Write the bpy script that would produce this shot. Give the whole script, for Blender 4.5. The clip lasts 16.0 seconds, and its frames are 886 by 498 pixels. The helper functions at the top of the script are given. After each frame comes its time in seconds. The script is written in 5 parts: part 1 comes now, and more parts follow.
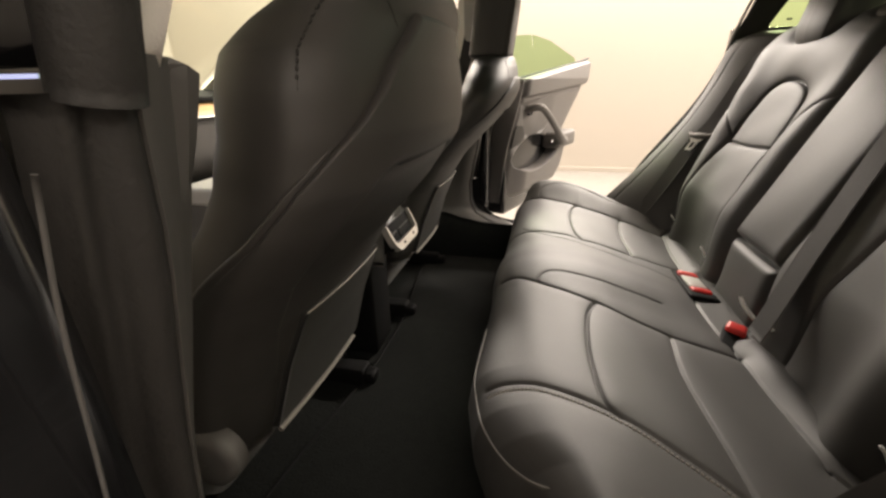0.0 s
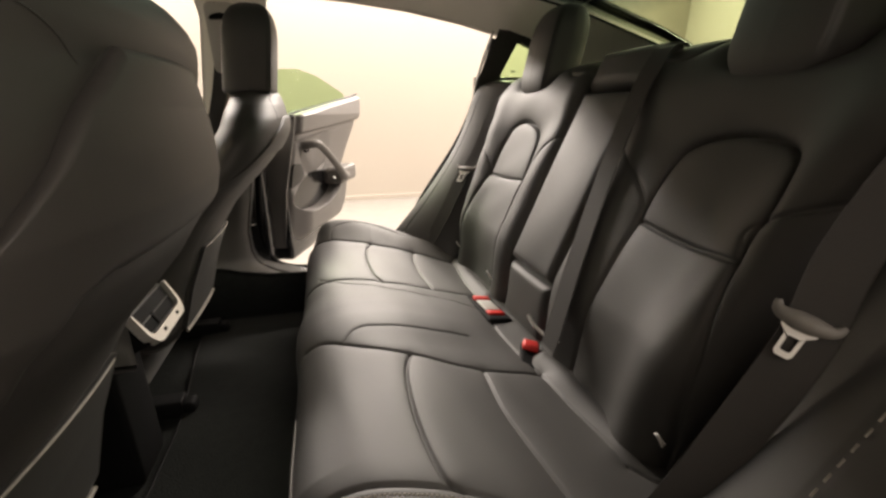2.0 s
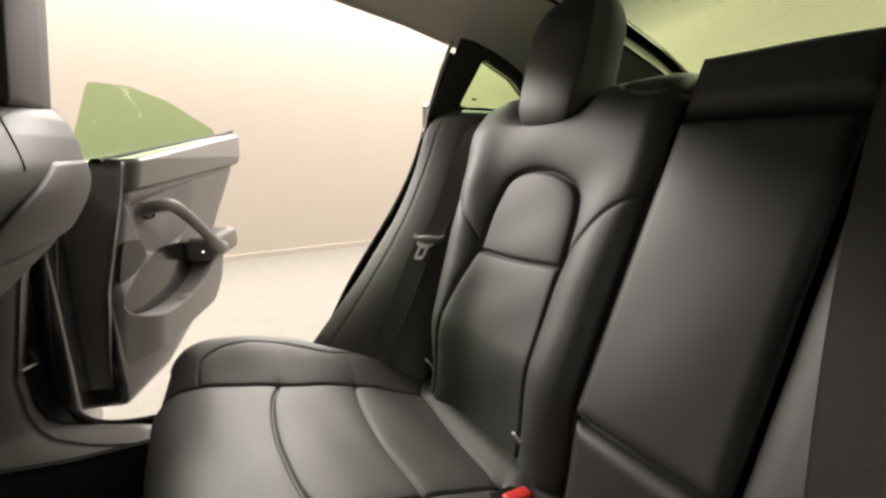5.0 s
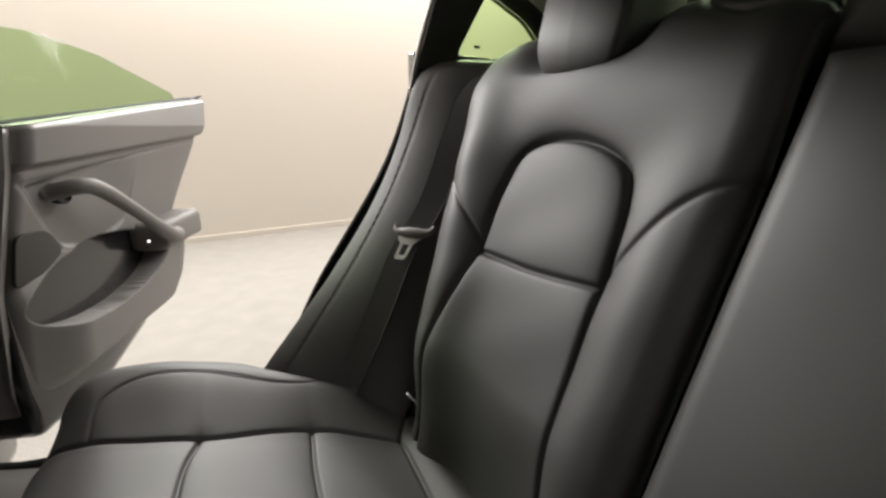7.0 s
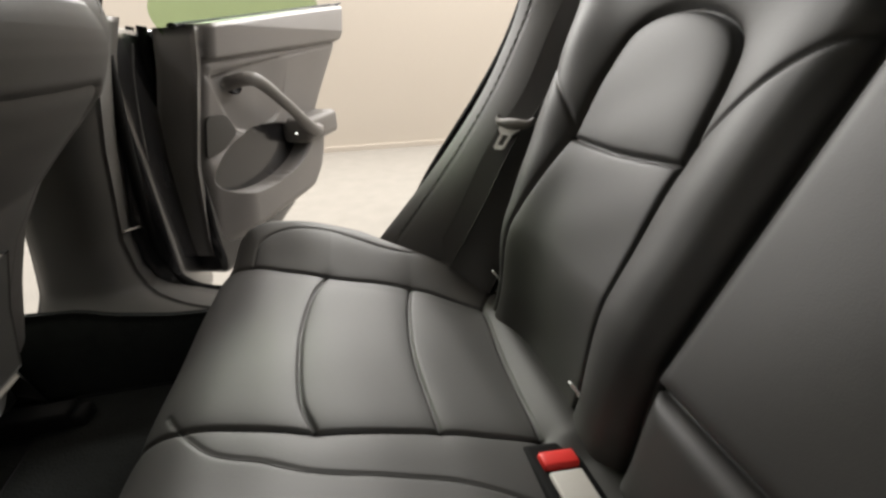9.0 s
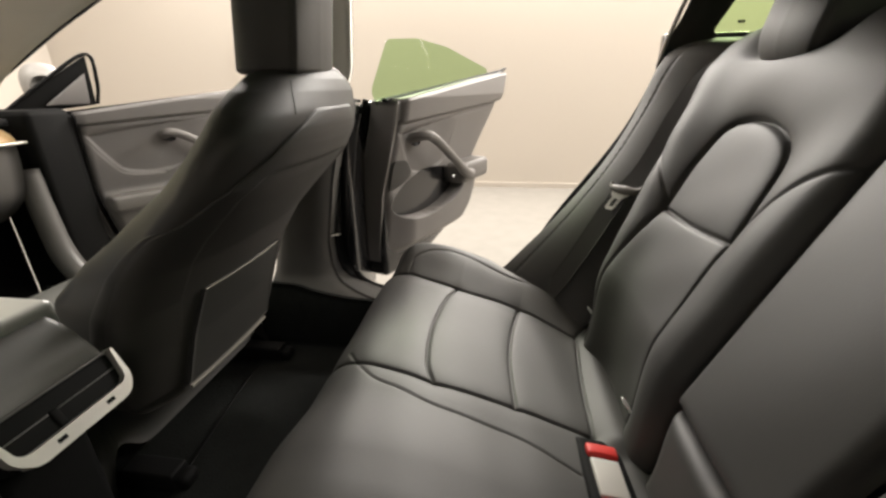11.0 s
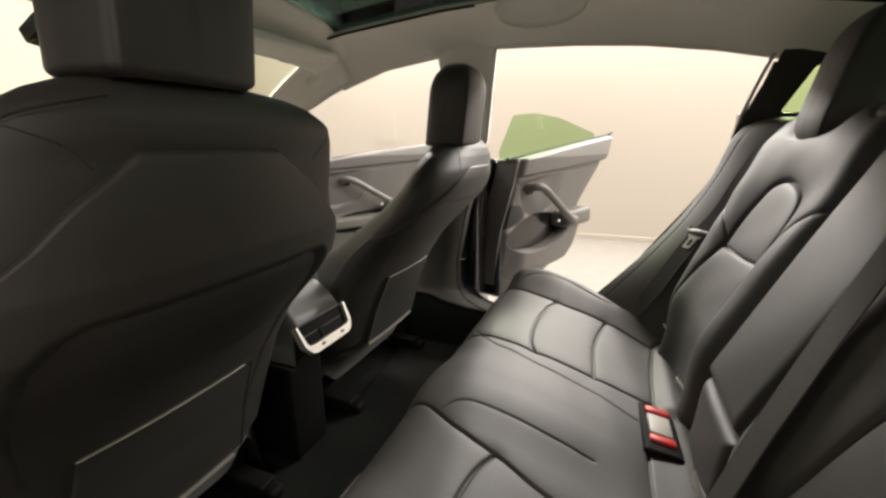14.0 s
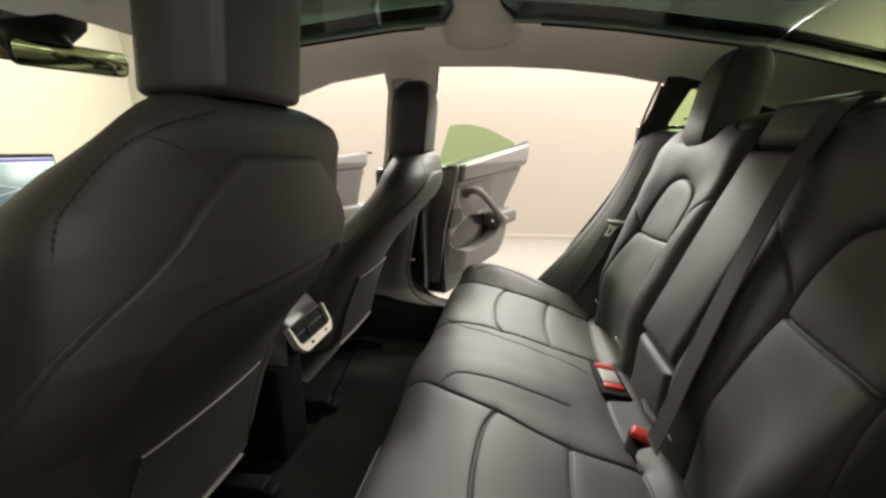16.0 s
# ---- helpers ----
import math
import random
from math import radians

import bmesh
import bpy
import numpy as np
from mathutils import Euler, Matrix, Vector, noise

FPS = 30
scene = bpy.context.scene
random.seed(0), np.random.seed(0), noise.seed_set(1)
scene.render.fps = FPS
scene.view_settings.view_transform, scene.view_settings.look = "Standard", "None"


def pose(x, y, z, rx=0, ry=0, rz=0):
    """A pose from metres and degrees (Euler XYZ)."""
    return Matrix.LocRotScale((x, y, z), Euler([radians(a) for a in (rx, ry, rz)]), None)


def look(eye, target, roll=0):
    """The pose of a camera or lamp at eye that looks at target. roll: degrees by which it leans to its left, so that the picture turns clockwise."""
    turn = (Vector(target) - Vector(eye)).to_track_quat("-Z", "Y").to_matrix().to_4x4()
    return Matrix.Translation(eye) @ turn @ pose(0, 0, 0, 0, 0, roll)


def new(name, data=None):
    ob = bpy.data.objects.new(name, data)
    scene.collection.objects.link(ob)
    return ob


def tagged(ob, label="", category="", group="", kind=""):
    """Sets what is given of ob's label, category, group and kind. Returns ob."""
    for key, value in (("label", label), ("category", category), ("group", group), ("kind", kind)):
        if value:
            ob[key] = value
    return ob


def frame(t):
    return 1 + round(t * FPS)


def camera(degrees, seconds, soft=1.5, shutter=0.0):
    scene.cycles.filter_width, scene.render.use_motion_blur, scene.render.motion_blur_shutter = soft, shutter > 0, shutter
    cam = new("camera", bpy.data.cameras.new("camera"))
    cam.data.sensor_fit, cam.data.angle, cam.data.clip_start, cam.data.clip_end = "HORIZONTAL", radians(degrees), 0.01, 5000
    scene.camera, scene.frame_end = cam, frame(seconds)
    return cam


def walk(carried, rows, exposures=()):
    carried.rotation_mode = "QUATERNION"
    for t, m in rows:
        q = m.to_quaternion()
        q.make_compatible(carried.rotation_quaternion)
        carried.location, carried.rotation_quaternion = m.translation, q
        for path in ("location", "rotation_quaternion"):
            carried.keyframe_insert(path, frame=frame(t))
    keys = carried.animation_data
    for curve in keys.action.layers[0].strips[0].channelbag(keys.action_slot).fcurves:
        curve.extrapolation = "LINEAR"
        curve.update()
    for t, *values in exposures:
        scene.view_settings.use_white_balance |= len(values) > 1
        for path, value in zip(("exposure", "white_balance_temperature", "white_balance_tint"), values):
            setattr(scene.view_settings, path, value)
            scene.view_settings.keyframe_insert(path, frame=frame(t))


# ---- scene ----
cam = camera(93.8, 16.0, soft=2.7)
PATH = [
    (0, (-0.421, -0.911, 0.973), (-0.863, 0.892, 0.228), -1.2),
    (0.5, (-0.456, -0.888, 0.958), (-0.517, 0.967, 0.212), -0.8),
    (1, (-0.467, -0.874, 0.953), (-0.258, 0.975, 0.219), -0.4),
    (1.5, (-0.457, -0.852, 0.967), (-0.069, 0.981, 0.268), -0.3),
    (2, (-0.426, -0.811, 0.997), (0.089, 1.014, 0.361), -0.1),
    (2.5, (-0.405, -0.768, 1.022), (0.182, 1.054, 0.443), 0.1),
    (3, (-0.399, -0.683, 1.012), (0.244, 1.135, 0.48), 0.0),
    (3.5, (-0.427, -0.601, 0.988), (0.291, 1.197, 0.485), -0.0),
    (4, (-0.441, -0.469, 0.967), (0.368, 1.293, 0.477), -0.1),
    (4.5, (-0.426, -0.345, 0.97), (0.475, 1.376, 0.495), -0.1),
    (5, (-0.401, -0.237, 0.992), (0.613, 1.427, 0.543), 0.0),
    (7.5, (-0.241, -0.053, 0.968), (0.666, 1.607, 0.318), -0.6),
    (8, (-0.245, -0.085, 0.957), (0.502, 1.615, 0.214), -0.5),
    (8.5, (-0.238, -0.111, 0.947), (0.3, 1.624, 0.11), -1.3),
    (9, (-0.239, -0.143, 0.933), (0.142, 1.608, 0.044), -1.4),
    (11.5, (-0.208, -0.407, 1.028), (-0.632, 1.42, 0.335), -0.7),
    (12, (-0.201, -0.469, 1.036), (-0.767, 1.33, 0.371), -0.7),
    (12.5, (-0.18, -0.53, 1.06), (-0.84, 1.251, 0.432), -0.5),
    (13, (-0.158, -0.586, 1.061), (-0.883, 1.186, 0.481), -0.7),
    (13.5, (-0.156, -0.635, 1.052), (-0.907, 1.14, 0.516), -0.6),
    (14, (-0.17, -0.693, 1.043), (-0.913, 1.096, 0.546), -0.6),
    (14.5, (-0.191, -0.739, 1.05), (-0.888, 1.075, 0.576), -0.6),
    (15, (-0.227, -0.776, 1.048), (-0.827, 1.076, 0.585), -0.7),
    (15.5, (-0.256, -0.812, 1.044), (-0.73, 1.075, 0.58), -0.8),
    (16, (-0.28, -0.842, 1.044), (-0.617, 1.074, 0.579), -1.0),
]
# seconds, stops, kelvin, tint
EXPOSURES = [
    (0, 0.42, 6850, 12), (1.5, 0.42, 6850, 13), (2.5, 0.36, 6800, 13), (3.0, 0.24, 6800, 14), (4.5, 0.12, 6550, 11), (7.5, -0.04, 6050, 8),
    (9.0, -0.02, 6150, 8), (11.5, 0.10, 6450, 9), (12.5, 0.12, 6450, 9), (14.0, 0.17, 6400, 9), (16.0, 0.17, 6350, 8),
]
walk(cam, [(t, look(eye, target, roll)) for t, eye, target, roll in PATH], EXPOSURES)


# ---- world and light ----
world = bpy.data.worlds.new("studio_world")
scene.world = world
world.use_nodes = True
world.node_tree.nodes["Background"].inputs[0].default_value = (0.9, 0.88, 0.82, 1)
world.node_tree.nodes["Background"].inputs[1].default_value = 0.012


def area_lamp(name, at, aim, sx, sy, watts, colour):
    data = bpy.data.lights.new(name, "AREA")
    data.shape, data.size, data.size_y, data.energy, data.color = "RECTANGLE", sx, sy, watts, colour
    ob = new(name, data)
    ob.matrix_world = look(at, aim)
    return ob


WARM = (1.0, 0.93, 0.855)
# None of these lamps is seen; each is added to brighten cabin or walls.
area_lamp("unseen_studio_lamp", (-0.2, 3.86, 2.95), (-0.2, 0.0, 0.7), 7.0, 0.4, 625, WARM)
area_lamp("unseen_studio_lamp", (-1.2, 2.3, 3.4), (-1.2, 4.06, 1.0), 7.0, 0.5, 46, WARM)
area_lamp("unseen_studio_lamp", (0.6, -3.95, 2.95), (0.0, 0.0, 0.6), 5.0, 0.4, 55, WARM)
area_lamp("unseen_studio_lamp", (-3.2, 0.5, 3.35), (-5.0, 0.5, 1.2), 1.2, 5.0, 150, WARM)
area_lamp("unseen_studio_lamp", (3.7, 0.3, 3.2), (0.0, -0.1, 0.9), 4.0, 0.8, 150, WARM)
area_lamp("unseen_studio_lamp", (3.0, 0.0, 3.4), (4.2, 0.0, 1.5), 0.6, 3.5, 50, WARM)


# ---- materials ----
def material(name, colour, rough=0.5, metal=0.0, grain=0.0, grain_size=0.002, vary=0.15, vary_size=0.15, rough_vary=0.06, spec=0.5, sheen=0.0, coat=0.0):
    m = bpy.data.materials.new(name)
    m.use_nodes = True
    nt = m.node_tree
    b = nt.nodes["Principled BSDF"]
    b.inputs["Metallic"].default_value = metal
    b.inputs["Specular IOR Level"].default_value = spec
    b.inputs["Sheen Weight"].default_value = sheen
    b.inputs["Coat Weight"].default_value = coat
    tc = nt.nodes.new("ShaderNodeTexCoord")
    big = nt.nodes.new("ShaderNodeTexNoise")
    big.inputs["Scale"].default_value = 1 / vary_size
    big.inputs["Detail"].default_value = 4
    nt.links.new(tc.outputs["Object"], big.inputs["Vector"])
    ramp = nt.nodes.new("ShaderNodeMix")
    ramp.data_type = "RGBA"
    ramp.inputs["A"].default_value = (*[c * (1 - vary) for c in colour], 1)
    ramp.inputs["B"].default_value = (*[min(1, c * (1 + vary)) for c in colour], 1)
    nt.links.new(big.outputs["Fac"], ramp.inputs["Factor"])
    nt.links.new(ramp.outputs["Result"], b.inputs["Base Color"])
    rr = nt.nodes.new("ShaderNodeMapRange")
    rr.inputs["To Min"].default_value = max(0.02, rough - rough_vary)
    rr.inputs["To Max"].default_value = min(1, rough + rough_vary)
    nt.links.new(big.outputs["Fac"], rr.inputs["Value"])
    nt.links.new(rr.outputs["Result"], b.inputs["Roughness"])
    if grain:
        fine = nt.nodes.new("ShaderNodeTexNoise")
        fine.inputs["Scale"].default_value = 1 / grain_size
        fine.inputs["Detail"].default_value = 3
        nt.links.new(tc.outputs["Object"], fine.inputs["Vector"])
        bump = nt.nodes.new("ShaderNodeBump")
        bump.inputs["Strength"].default_value = grain
        bump.inputs["Distance"].default_value = grain_size * 0.5
        nt.links.new(fine.outputs["Fac"], bump.inputs["Height"])
        nt.links.new(bump.outputs["Normal"], b.inputs["Normal"])
    return m


def leather_material(name, colour, rough, spec=1.0):
    """Pebbled synthetic leather: small cells over soft wrinkles."""
    m = material(name, colour, rough, vary=0.12, vary_size=0.3, spec=spec)
    nt = m.node_tree
    b = nt.nodes["Principled BSDF"]
    tc = nt.nodes.new("ShaderNodeTexCoord")
    cells = nt.nodes.new("ShaderNodeTexVoronoi")
    cells.inputs["Scale"].default_value = 650
    soft = nt.nodes.new("ShaderNodeTexNoise")
    soft.inputs["Scale"].default_value = 22
    soft.inputs["Detail"].default_value = 3
    for n in (cells, soft):
        nt.links.new(tc.outputs["Object"], n.inputs["Vector"])
    b1, b2 = nt.nodes.new("ShaderNodeBump"), nt.nodes.new("ShaderNodeBump")
    b1.inputs["Strength"].default_value, b1.inputs["Distance"].default_value = 0.08, 0.0006
    b2.inputs["Strength"].default_value, b2.inputs["Distance"].default_value = 0.06, 0.005
    nt.links.new(cells.outputs["Distance"], b1.inputs["Height"])
    nt.links.new(soft.outputs["Fac"], b2.inputs["Height"])
    nt.links.new(b2.outputs["Normal"], b1.inputs["Normal"])
    nt.links.new(b1.outputs["Normal"], b.inputs["Normal"])
    return m


def glass_material(name, tint, gloss=1.0):
    """A thin tinted pane of two faces: light passes in the tint's colour, and the surface mirrors more at a slant."""
    m = bpy.data.materials.new(name)
    m.use_nodes = True
    nt = m.node_tree
    nt.nodes.clear()
    out = nt.nodes.new("ShaderNodeOutputMaterial")
    mix = nt.nodes.new("ShaderNodeMixShader")
    tr = nt.nodes.new("ShaderNodeBsdfTransparent")
    tr.inputs["Color"].default_value = (*[math.sqrt(c) for c in tint], 1)
    gl = nt.nodes.new("ShaderNodeBsdfGlossy")
    gl.inputs["Roughness"].default_value = 0.03
    lw = nt.nodes.new("ShaderNodeLayerWeight")
    lw.inputs["Blend"].default_value = 0.5
    pw = nt.nodes.new("ShaderNodeMath")
    pw.operation = "POWER"
    pw.inputs[1].default_value = 4.0
    ad = nt.nodes.new("ShaderNodeMath")
    ad.operation = "MULTIPLY_ADD"
    ad.inputs[1].default_value, ad.inputs[2].default_value = 0.20 * gloss, 0.012 * gloss
    nt.links.new(lw.outputs["Facing"], pw.inputs[0])
    nt.links.new(pw.outputs[0], ad.inputs[0])
    nt.links.new(ad.outputs[0], mix.inputs[0])
    nt.links.new(tr.outputs[0], mix.inputs[1])
    nt.links.new(gl.outputs[0], mix.inputs[2])
    nt.links.new(mix.outputs[0], out.inputs[0])
    return m


def glow_material(name, colour, strength):
    m = bpy.data.materials.new(name)
    m.use_nodes = True
    b = m.node_tree.nodes["Principled BSDF"]
    b.inputs["Base Color"].default_value = (*colour, 1)
    b.inputs["Emission Color"].default_value = (*colour, 1)
    b.inputs["Emission Strength"].default_value = strength
    return m


LEATHER = leather_material("black_leather", (0.0265, 0.0248, 0.0226), 0.61, 0.88)
LEATHER_BACK = leather_material("black_seat_back", (0.037, 0.0342, 0.0315), 0.56, 0.65)
THREAD = material("grey_thread", (0.20, 0.185, 0.16), 0.7)
PIPING = material("piping_leather", (0.10, 0.093, 0.082), 0.6)
DARK_THREAD = material("dark_thread", (0.035, 0.033, 0.03), 0.7)
GASKET = material("gasket_rubber", (0.028, 0.0265, 0.025), 0.6, grain=0.4, grain_size=0.004, spec=0.3)
PLASTIC = material("dark_grey_plastic", (0.10, 0.096, 0.091), 0.44, grain=0.25, grain_size=0.0015)
DOOR_TRIM = material("charcoal_door_trim", (0.155, 0.147, 0.143), 0.5, grain=0.3, grain_size=0.0014)
DOOR_LOWER = material("charcoal_door_plastic", (0.155, 0.146, 0.139), 0.55, grain=0.4, grain_size=0.0016)
DOOR_END = material("grey_door_end", (0.16, 0.152, 0.147), 0.5, grain=0.3, grain_size=0.0015)
BLACK = material("black_rubber", (0.0045, 0.0045, 0.0045), 0.7, grain=0.1, spec=0.12)
POCKET = material("dark_pocket_board", (0.035, 0.034, 0.032), 0.6, grain=0.3, grain_size=0.002)
# The console lid's sheen is put into this pale base colour.
GLOSS = material("satin_console_sheen", (0.40, 0.392, 0.372), 0.30, grain=0.1, grain_size=0.001)
PAINT = material("black_body_paint", (0.01, 0.01, 0.011), 0.25, coat=0.6)
CARPET = material("black_carpet", (0.013, 0.014, 0.013), 0.95, grain=1.0, grain_size=0.004, vary=0.35, vary_size=0.02, spec=0.1)
FABRIC = material("light_headliner_fabric", (0.82, 0.79, 0.73), 0.95, grain=0.5, grain_size=0.002, vary=0.05, spec=0.15)
DARK_FABRIC = material("black_pillar_fabric", (0.055, 0.053, 0.05), 0.9, grain=0.5, grain_size=0.002, spec=0.2)
WEBBING = material("black_webbing", (0.042, 0.040, 0.038), 0.75, grain=0.3, grain_size=0.0025, spec=0.35)
RED = material("red_plastic", (0.62, 0.03, 0.025), 0.4)
GREY_PLASTIC = material("pale_grey_plastic", (0.42, 0.40, 0.37), 0.45, grain=0.15)
SILVER = material("satin_silver", (0.62, 0.60, 0.56), 0.32, metal=0.6)
# Near-white base, barely metallic: the belt tongue's glint is painted into the steel.
STEEL = material("steel_painted_glint", (0.90, 0.89, 0.87), 0.30, metal=0.05, vary=0.05)
COVER = material("grey_tongue_plastic", (0.19, 0.18, 0.168), 0.5, grain=0.2)
WOOD = material("ash_wood", (0.45, 0.29, 0.14), 0.45, grain=0.3, grain_size=0.004, vary=0.25, vary_size=0.02)
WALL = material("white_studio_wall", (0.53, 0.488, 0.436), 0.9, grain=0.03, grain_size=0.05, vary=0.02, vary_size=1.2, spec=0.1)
# Darkened copy of WALL for the unseen left side, to cut fill light.
LOW_FILL_WALL = material("low_fill_wall", (0.32, 0.30, 0.275), 0.9, grain=0.03, grain_size=0.05, vary=0.03, vary_size=1.2, spec=0.1)
CONCRETE = material("grey_concrete", (0.215, 0.202, 0.182), 0.75, grain=0.6, grain_size=0.01, vary=0.14, vary_size=0.12, spec=0.25)
DOOR_GLASS = glass_material("green_door_glass", (0.50, 0.66, 0.40), 0.06)
QUARTER_GLASS = glass_material("green_quarter_glass", (0.52, 0.68, 0.38), 0.4)
REAR_GLASS = glass_material("graded_rear_glass", (0.50, 0.62, 0.30))
nt = REAR_GLASS.node_tree
[n for n in nt.nodes if n.type == "BSDF_GLOSSY"][0].inputs["Roughness"].default_value = 0.14
tc, sep, ramp = nt.nodes.new("ShaderNodeTexCoord"), nt.nodes.new("ShaderNodeSeparateXYZ"), nt.nodes.new("ShaderNodeValToRGB")
ramp.color_ramp.elements[0].position, ramp.color_ramp.elements[0].color = 0.30, (0.17, 0.205, 0.19, 1)
ramp.color_ramp.elements[1].position, ramp.color_ramp.elements[1].color = 0.56, (0.62, 0.68, 0.53, 1)
nt.links.new(tc.outputs["Object"], sep.inputs[0])
nt.links.new(sep.outputs["X"], ramp.inputs[0])
nt.links.new(ramp.outputs[0], [n for n in nt.nodes if n.type == "BSDF_TRANSPARENT"][0].inputs["Color"])
ROOF_GLASS = glass_material("dark_roof_glass", (0.034, 0.056, 0.047))
WINDSHIELD_GLASS = glass_material("clear_windshield_glass", (0.84, 0.90, 0.78))
# Dim yellow-green of the reflection is put into the mirror's own colour.
MIRROR = material("mirror_reflection_tint", (0.22, 0.26, 0.14), 0.08, metal=1.0, vary=0, rough_vary=0.0)
SCREEN = glow_material("screen_glow", (0.50, 0.56, 0.95), 0.55)
SCREEN_DARK = glow_material("screen_map", (0.30, 0.40, 0.44), 0.35)
SCREEN_ROAD = glow_material("screen_road", (0.75, 0.78, 0.80), 0.5)
LED = glow_material("white_led", (1.0, 0.95, 0.85), 2.5)


# ---- builders ----
def thing(name, label, category, at=(0, 0, 0), m=None, group="", kind=""):
    ob = new(name)
    ob.matrix_basis = m if m else Matrix.Translation(at)
    ob.empty_display_size = 0.05
    return tagged(ob, label, category, group, kind)


def to_mesh(name, geo):
    me = bpy.data.meshes.new(name)
    if isinstance(geo, bmesh.types.BMesh):
        bmesh.ops.recalc_face_normals(geo, faces=geo.faces)
        geo.to_mesh(me)
        geo.free()
    else:
        v, f = geo
        me.from_pydata([tuple(p) for p in v], [], [tuple(q) for q in f])
        me.validate()
    me.polygons.foreach_set("use_smooth", [True] * len(me.polygons))
    return me


def part(name, geo, mat, parent=None, label="", local=False):
    """One mesh under a thing or a part. World coordinates unless local."""
    me = to_mesh(name, geo)
    me.materials.append(mat)
    ob = new(name, me)
    if parent is not None:
        ob.parent = parent
        if parent.type == "EMPTY" and not local:
            ob.matrix_parent_inverse = parent.matrix_basis.inverted()
    return tagged(ob, label)


def flat(ob, angle=40):
    """Keeps edges sharper than the angle crisp."""
    me = ob.data
    bm = bmesh.new()
    bm.from_mesh(me)
    for e in bm.edges:
        if len(e.link_faces) == 2 and e.calc_face_angle(0) > radians(angle):
            e.smooth = False
    bm.to_mesh(me)
    bm.free()
    return ob


def grid(P, close_u=False):
    """Faces over an array of points (n, m, 3)."""
    n, m = P.shape[:2]
    k = np.arange(n * m).reshape(n, m)
    if close_u:
        k = np.vstack([k, k[:1]])
    f = np.stack([k[:-1, :-1], k[1:, :-1], k[1:, 1:], k[:-1, 1:]], -1).reshape(-1, 4)
    return P.reshape(-1, 3), f.tolist()


def slab(P, thick):
    """A sheet (n, m, 3) with a back and closed rims: the back lies thick (a vector or arrays of them) away."""
    n, m = P.shape[:2]
    Q = P + np.asarray(thick)
    v1, f1 = grid(P)
    v2, f2 = grid(Q)
    off = n * m
    f = list(f1) + [[a + off for a in reversed(q)] for q in f2]
    k = np.arange(n * m).reshape(n, m)
    rim = list(k[0, :]) + list(k[1:, -1]) + list(k[-1, -2::-1]) + list(k[-2:0:-1, 0])
    for a, b in zip(rim, rim[1:] + rim[:1]):
        f.append([b, a, a + off, b + off])
    return np.vstack([v1, v2]), f


def skirt(P, thick):
    """A fine sheet with its rims turned back by a vector, and one face behind."""
    n, m = P.shape[:2]
    v, f = grid(P)
    k = np.arange(n * m).reshape(n, m)
    rim = list(k[0, :]) + list(k[1:, -1]) + list(k[-1, -2::-1]) + list(k[-2:0:-1, 0])
    off = n * m
    for i in range(len(rim)):
        j = (i + 1) % len(rim)
        f.append([rim[j], rim[i], off + i, off + j])
    f.append([off + i for i in range(len(rim))])
    return np.vstack([v, v[rim] + np.asarray(thick)]), f


def merge(*geos):
    V, F, off = [], [], 0
    for v, f in geos:
        V.append(np.asarray(v, float))
        F += [[a + off for a in q] for q in f]
        off += len(v)
    return np.vstack(V), F


def catmull(pts, n):
    """n points, evenly spaced by length, on a smooth curve through pts."""
    p = np.asarray(pts, float)
    if len(p) == 2:
        return p[0] + (p[1] - p[0]) * np.linspace(0, 1, n)[:, None]
    q = np.vstack([2 * p[0] - p[1], p, 2 * p[-1] - p[-2]])
    out = []
    for i in range(1, len(q) - 2):
        t = np.linspace(0, 1, 24, endpoint=False)[:, None]
        a, b, c, d = q[i - 1], q[i], q[i + 1], q[i + 2]
        out.append(0.5 * (2 * b + (c - a) * t + (2 * a - 5 * b + 4 * c - d) * t**2 + (3 * b - a - 3 * c + d) * t**3))
    out = np.vstack([*out, p[-1:]])
    s = np.r_[0, np.cumsum(np.linalg.norm(np.diff(out, axis=0), axis=1))]
    w = np.linspace(0, s[-1], n)
    return np.stack([np.interp(w, s, out[:, i]) for i in range(p.shape[1])], 1)


def poly_dist(X, Y, pts, smooth=40):
    """Distance of every (X, Y) from a curve through pts."""
    c = catmull(pts, smooth)
    best = np.full(X.shape, 9.0)
    for (x0, y0), (x1, y1) in zip(c[:-1], c[1:]):
        dx, dy = x1 - x0, y1 - y0
        k = np.clip(((X - x0) * dx + (Y - y0) * dy) / (dx * dx + dy * dy + 1e-12), 0, 1)
        best = np.minimum(best, np.hypot(X - x0 - k * dx, Y - y0 - k * dy))
    return best


def step(a, b, x):
    t = np.clip((x - a) / (b - a), 0, 1)
    return t * t * (3 - 2 * t)


def seam(d, deep=0.005, wide=0.0035, puff=0.008, soft=0.028):
    """Depth of a sewn groove with padding that swells away from it."""
    return deep * np.exp(-((d / wide) ** 2)) + puff * np.exp(-d / soft)


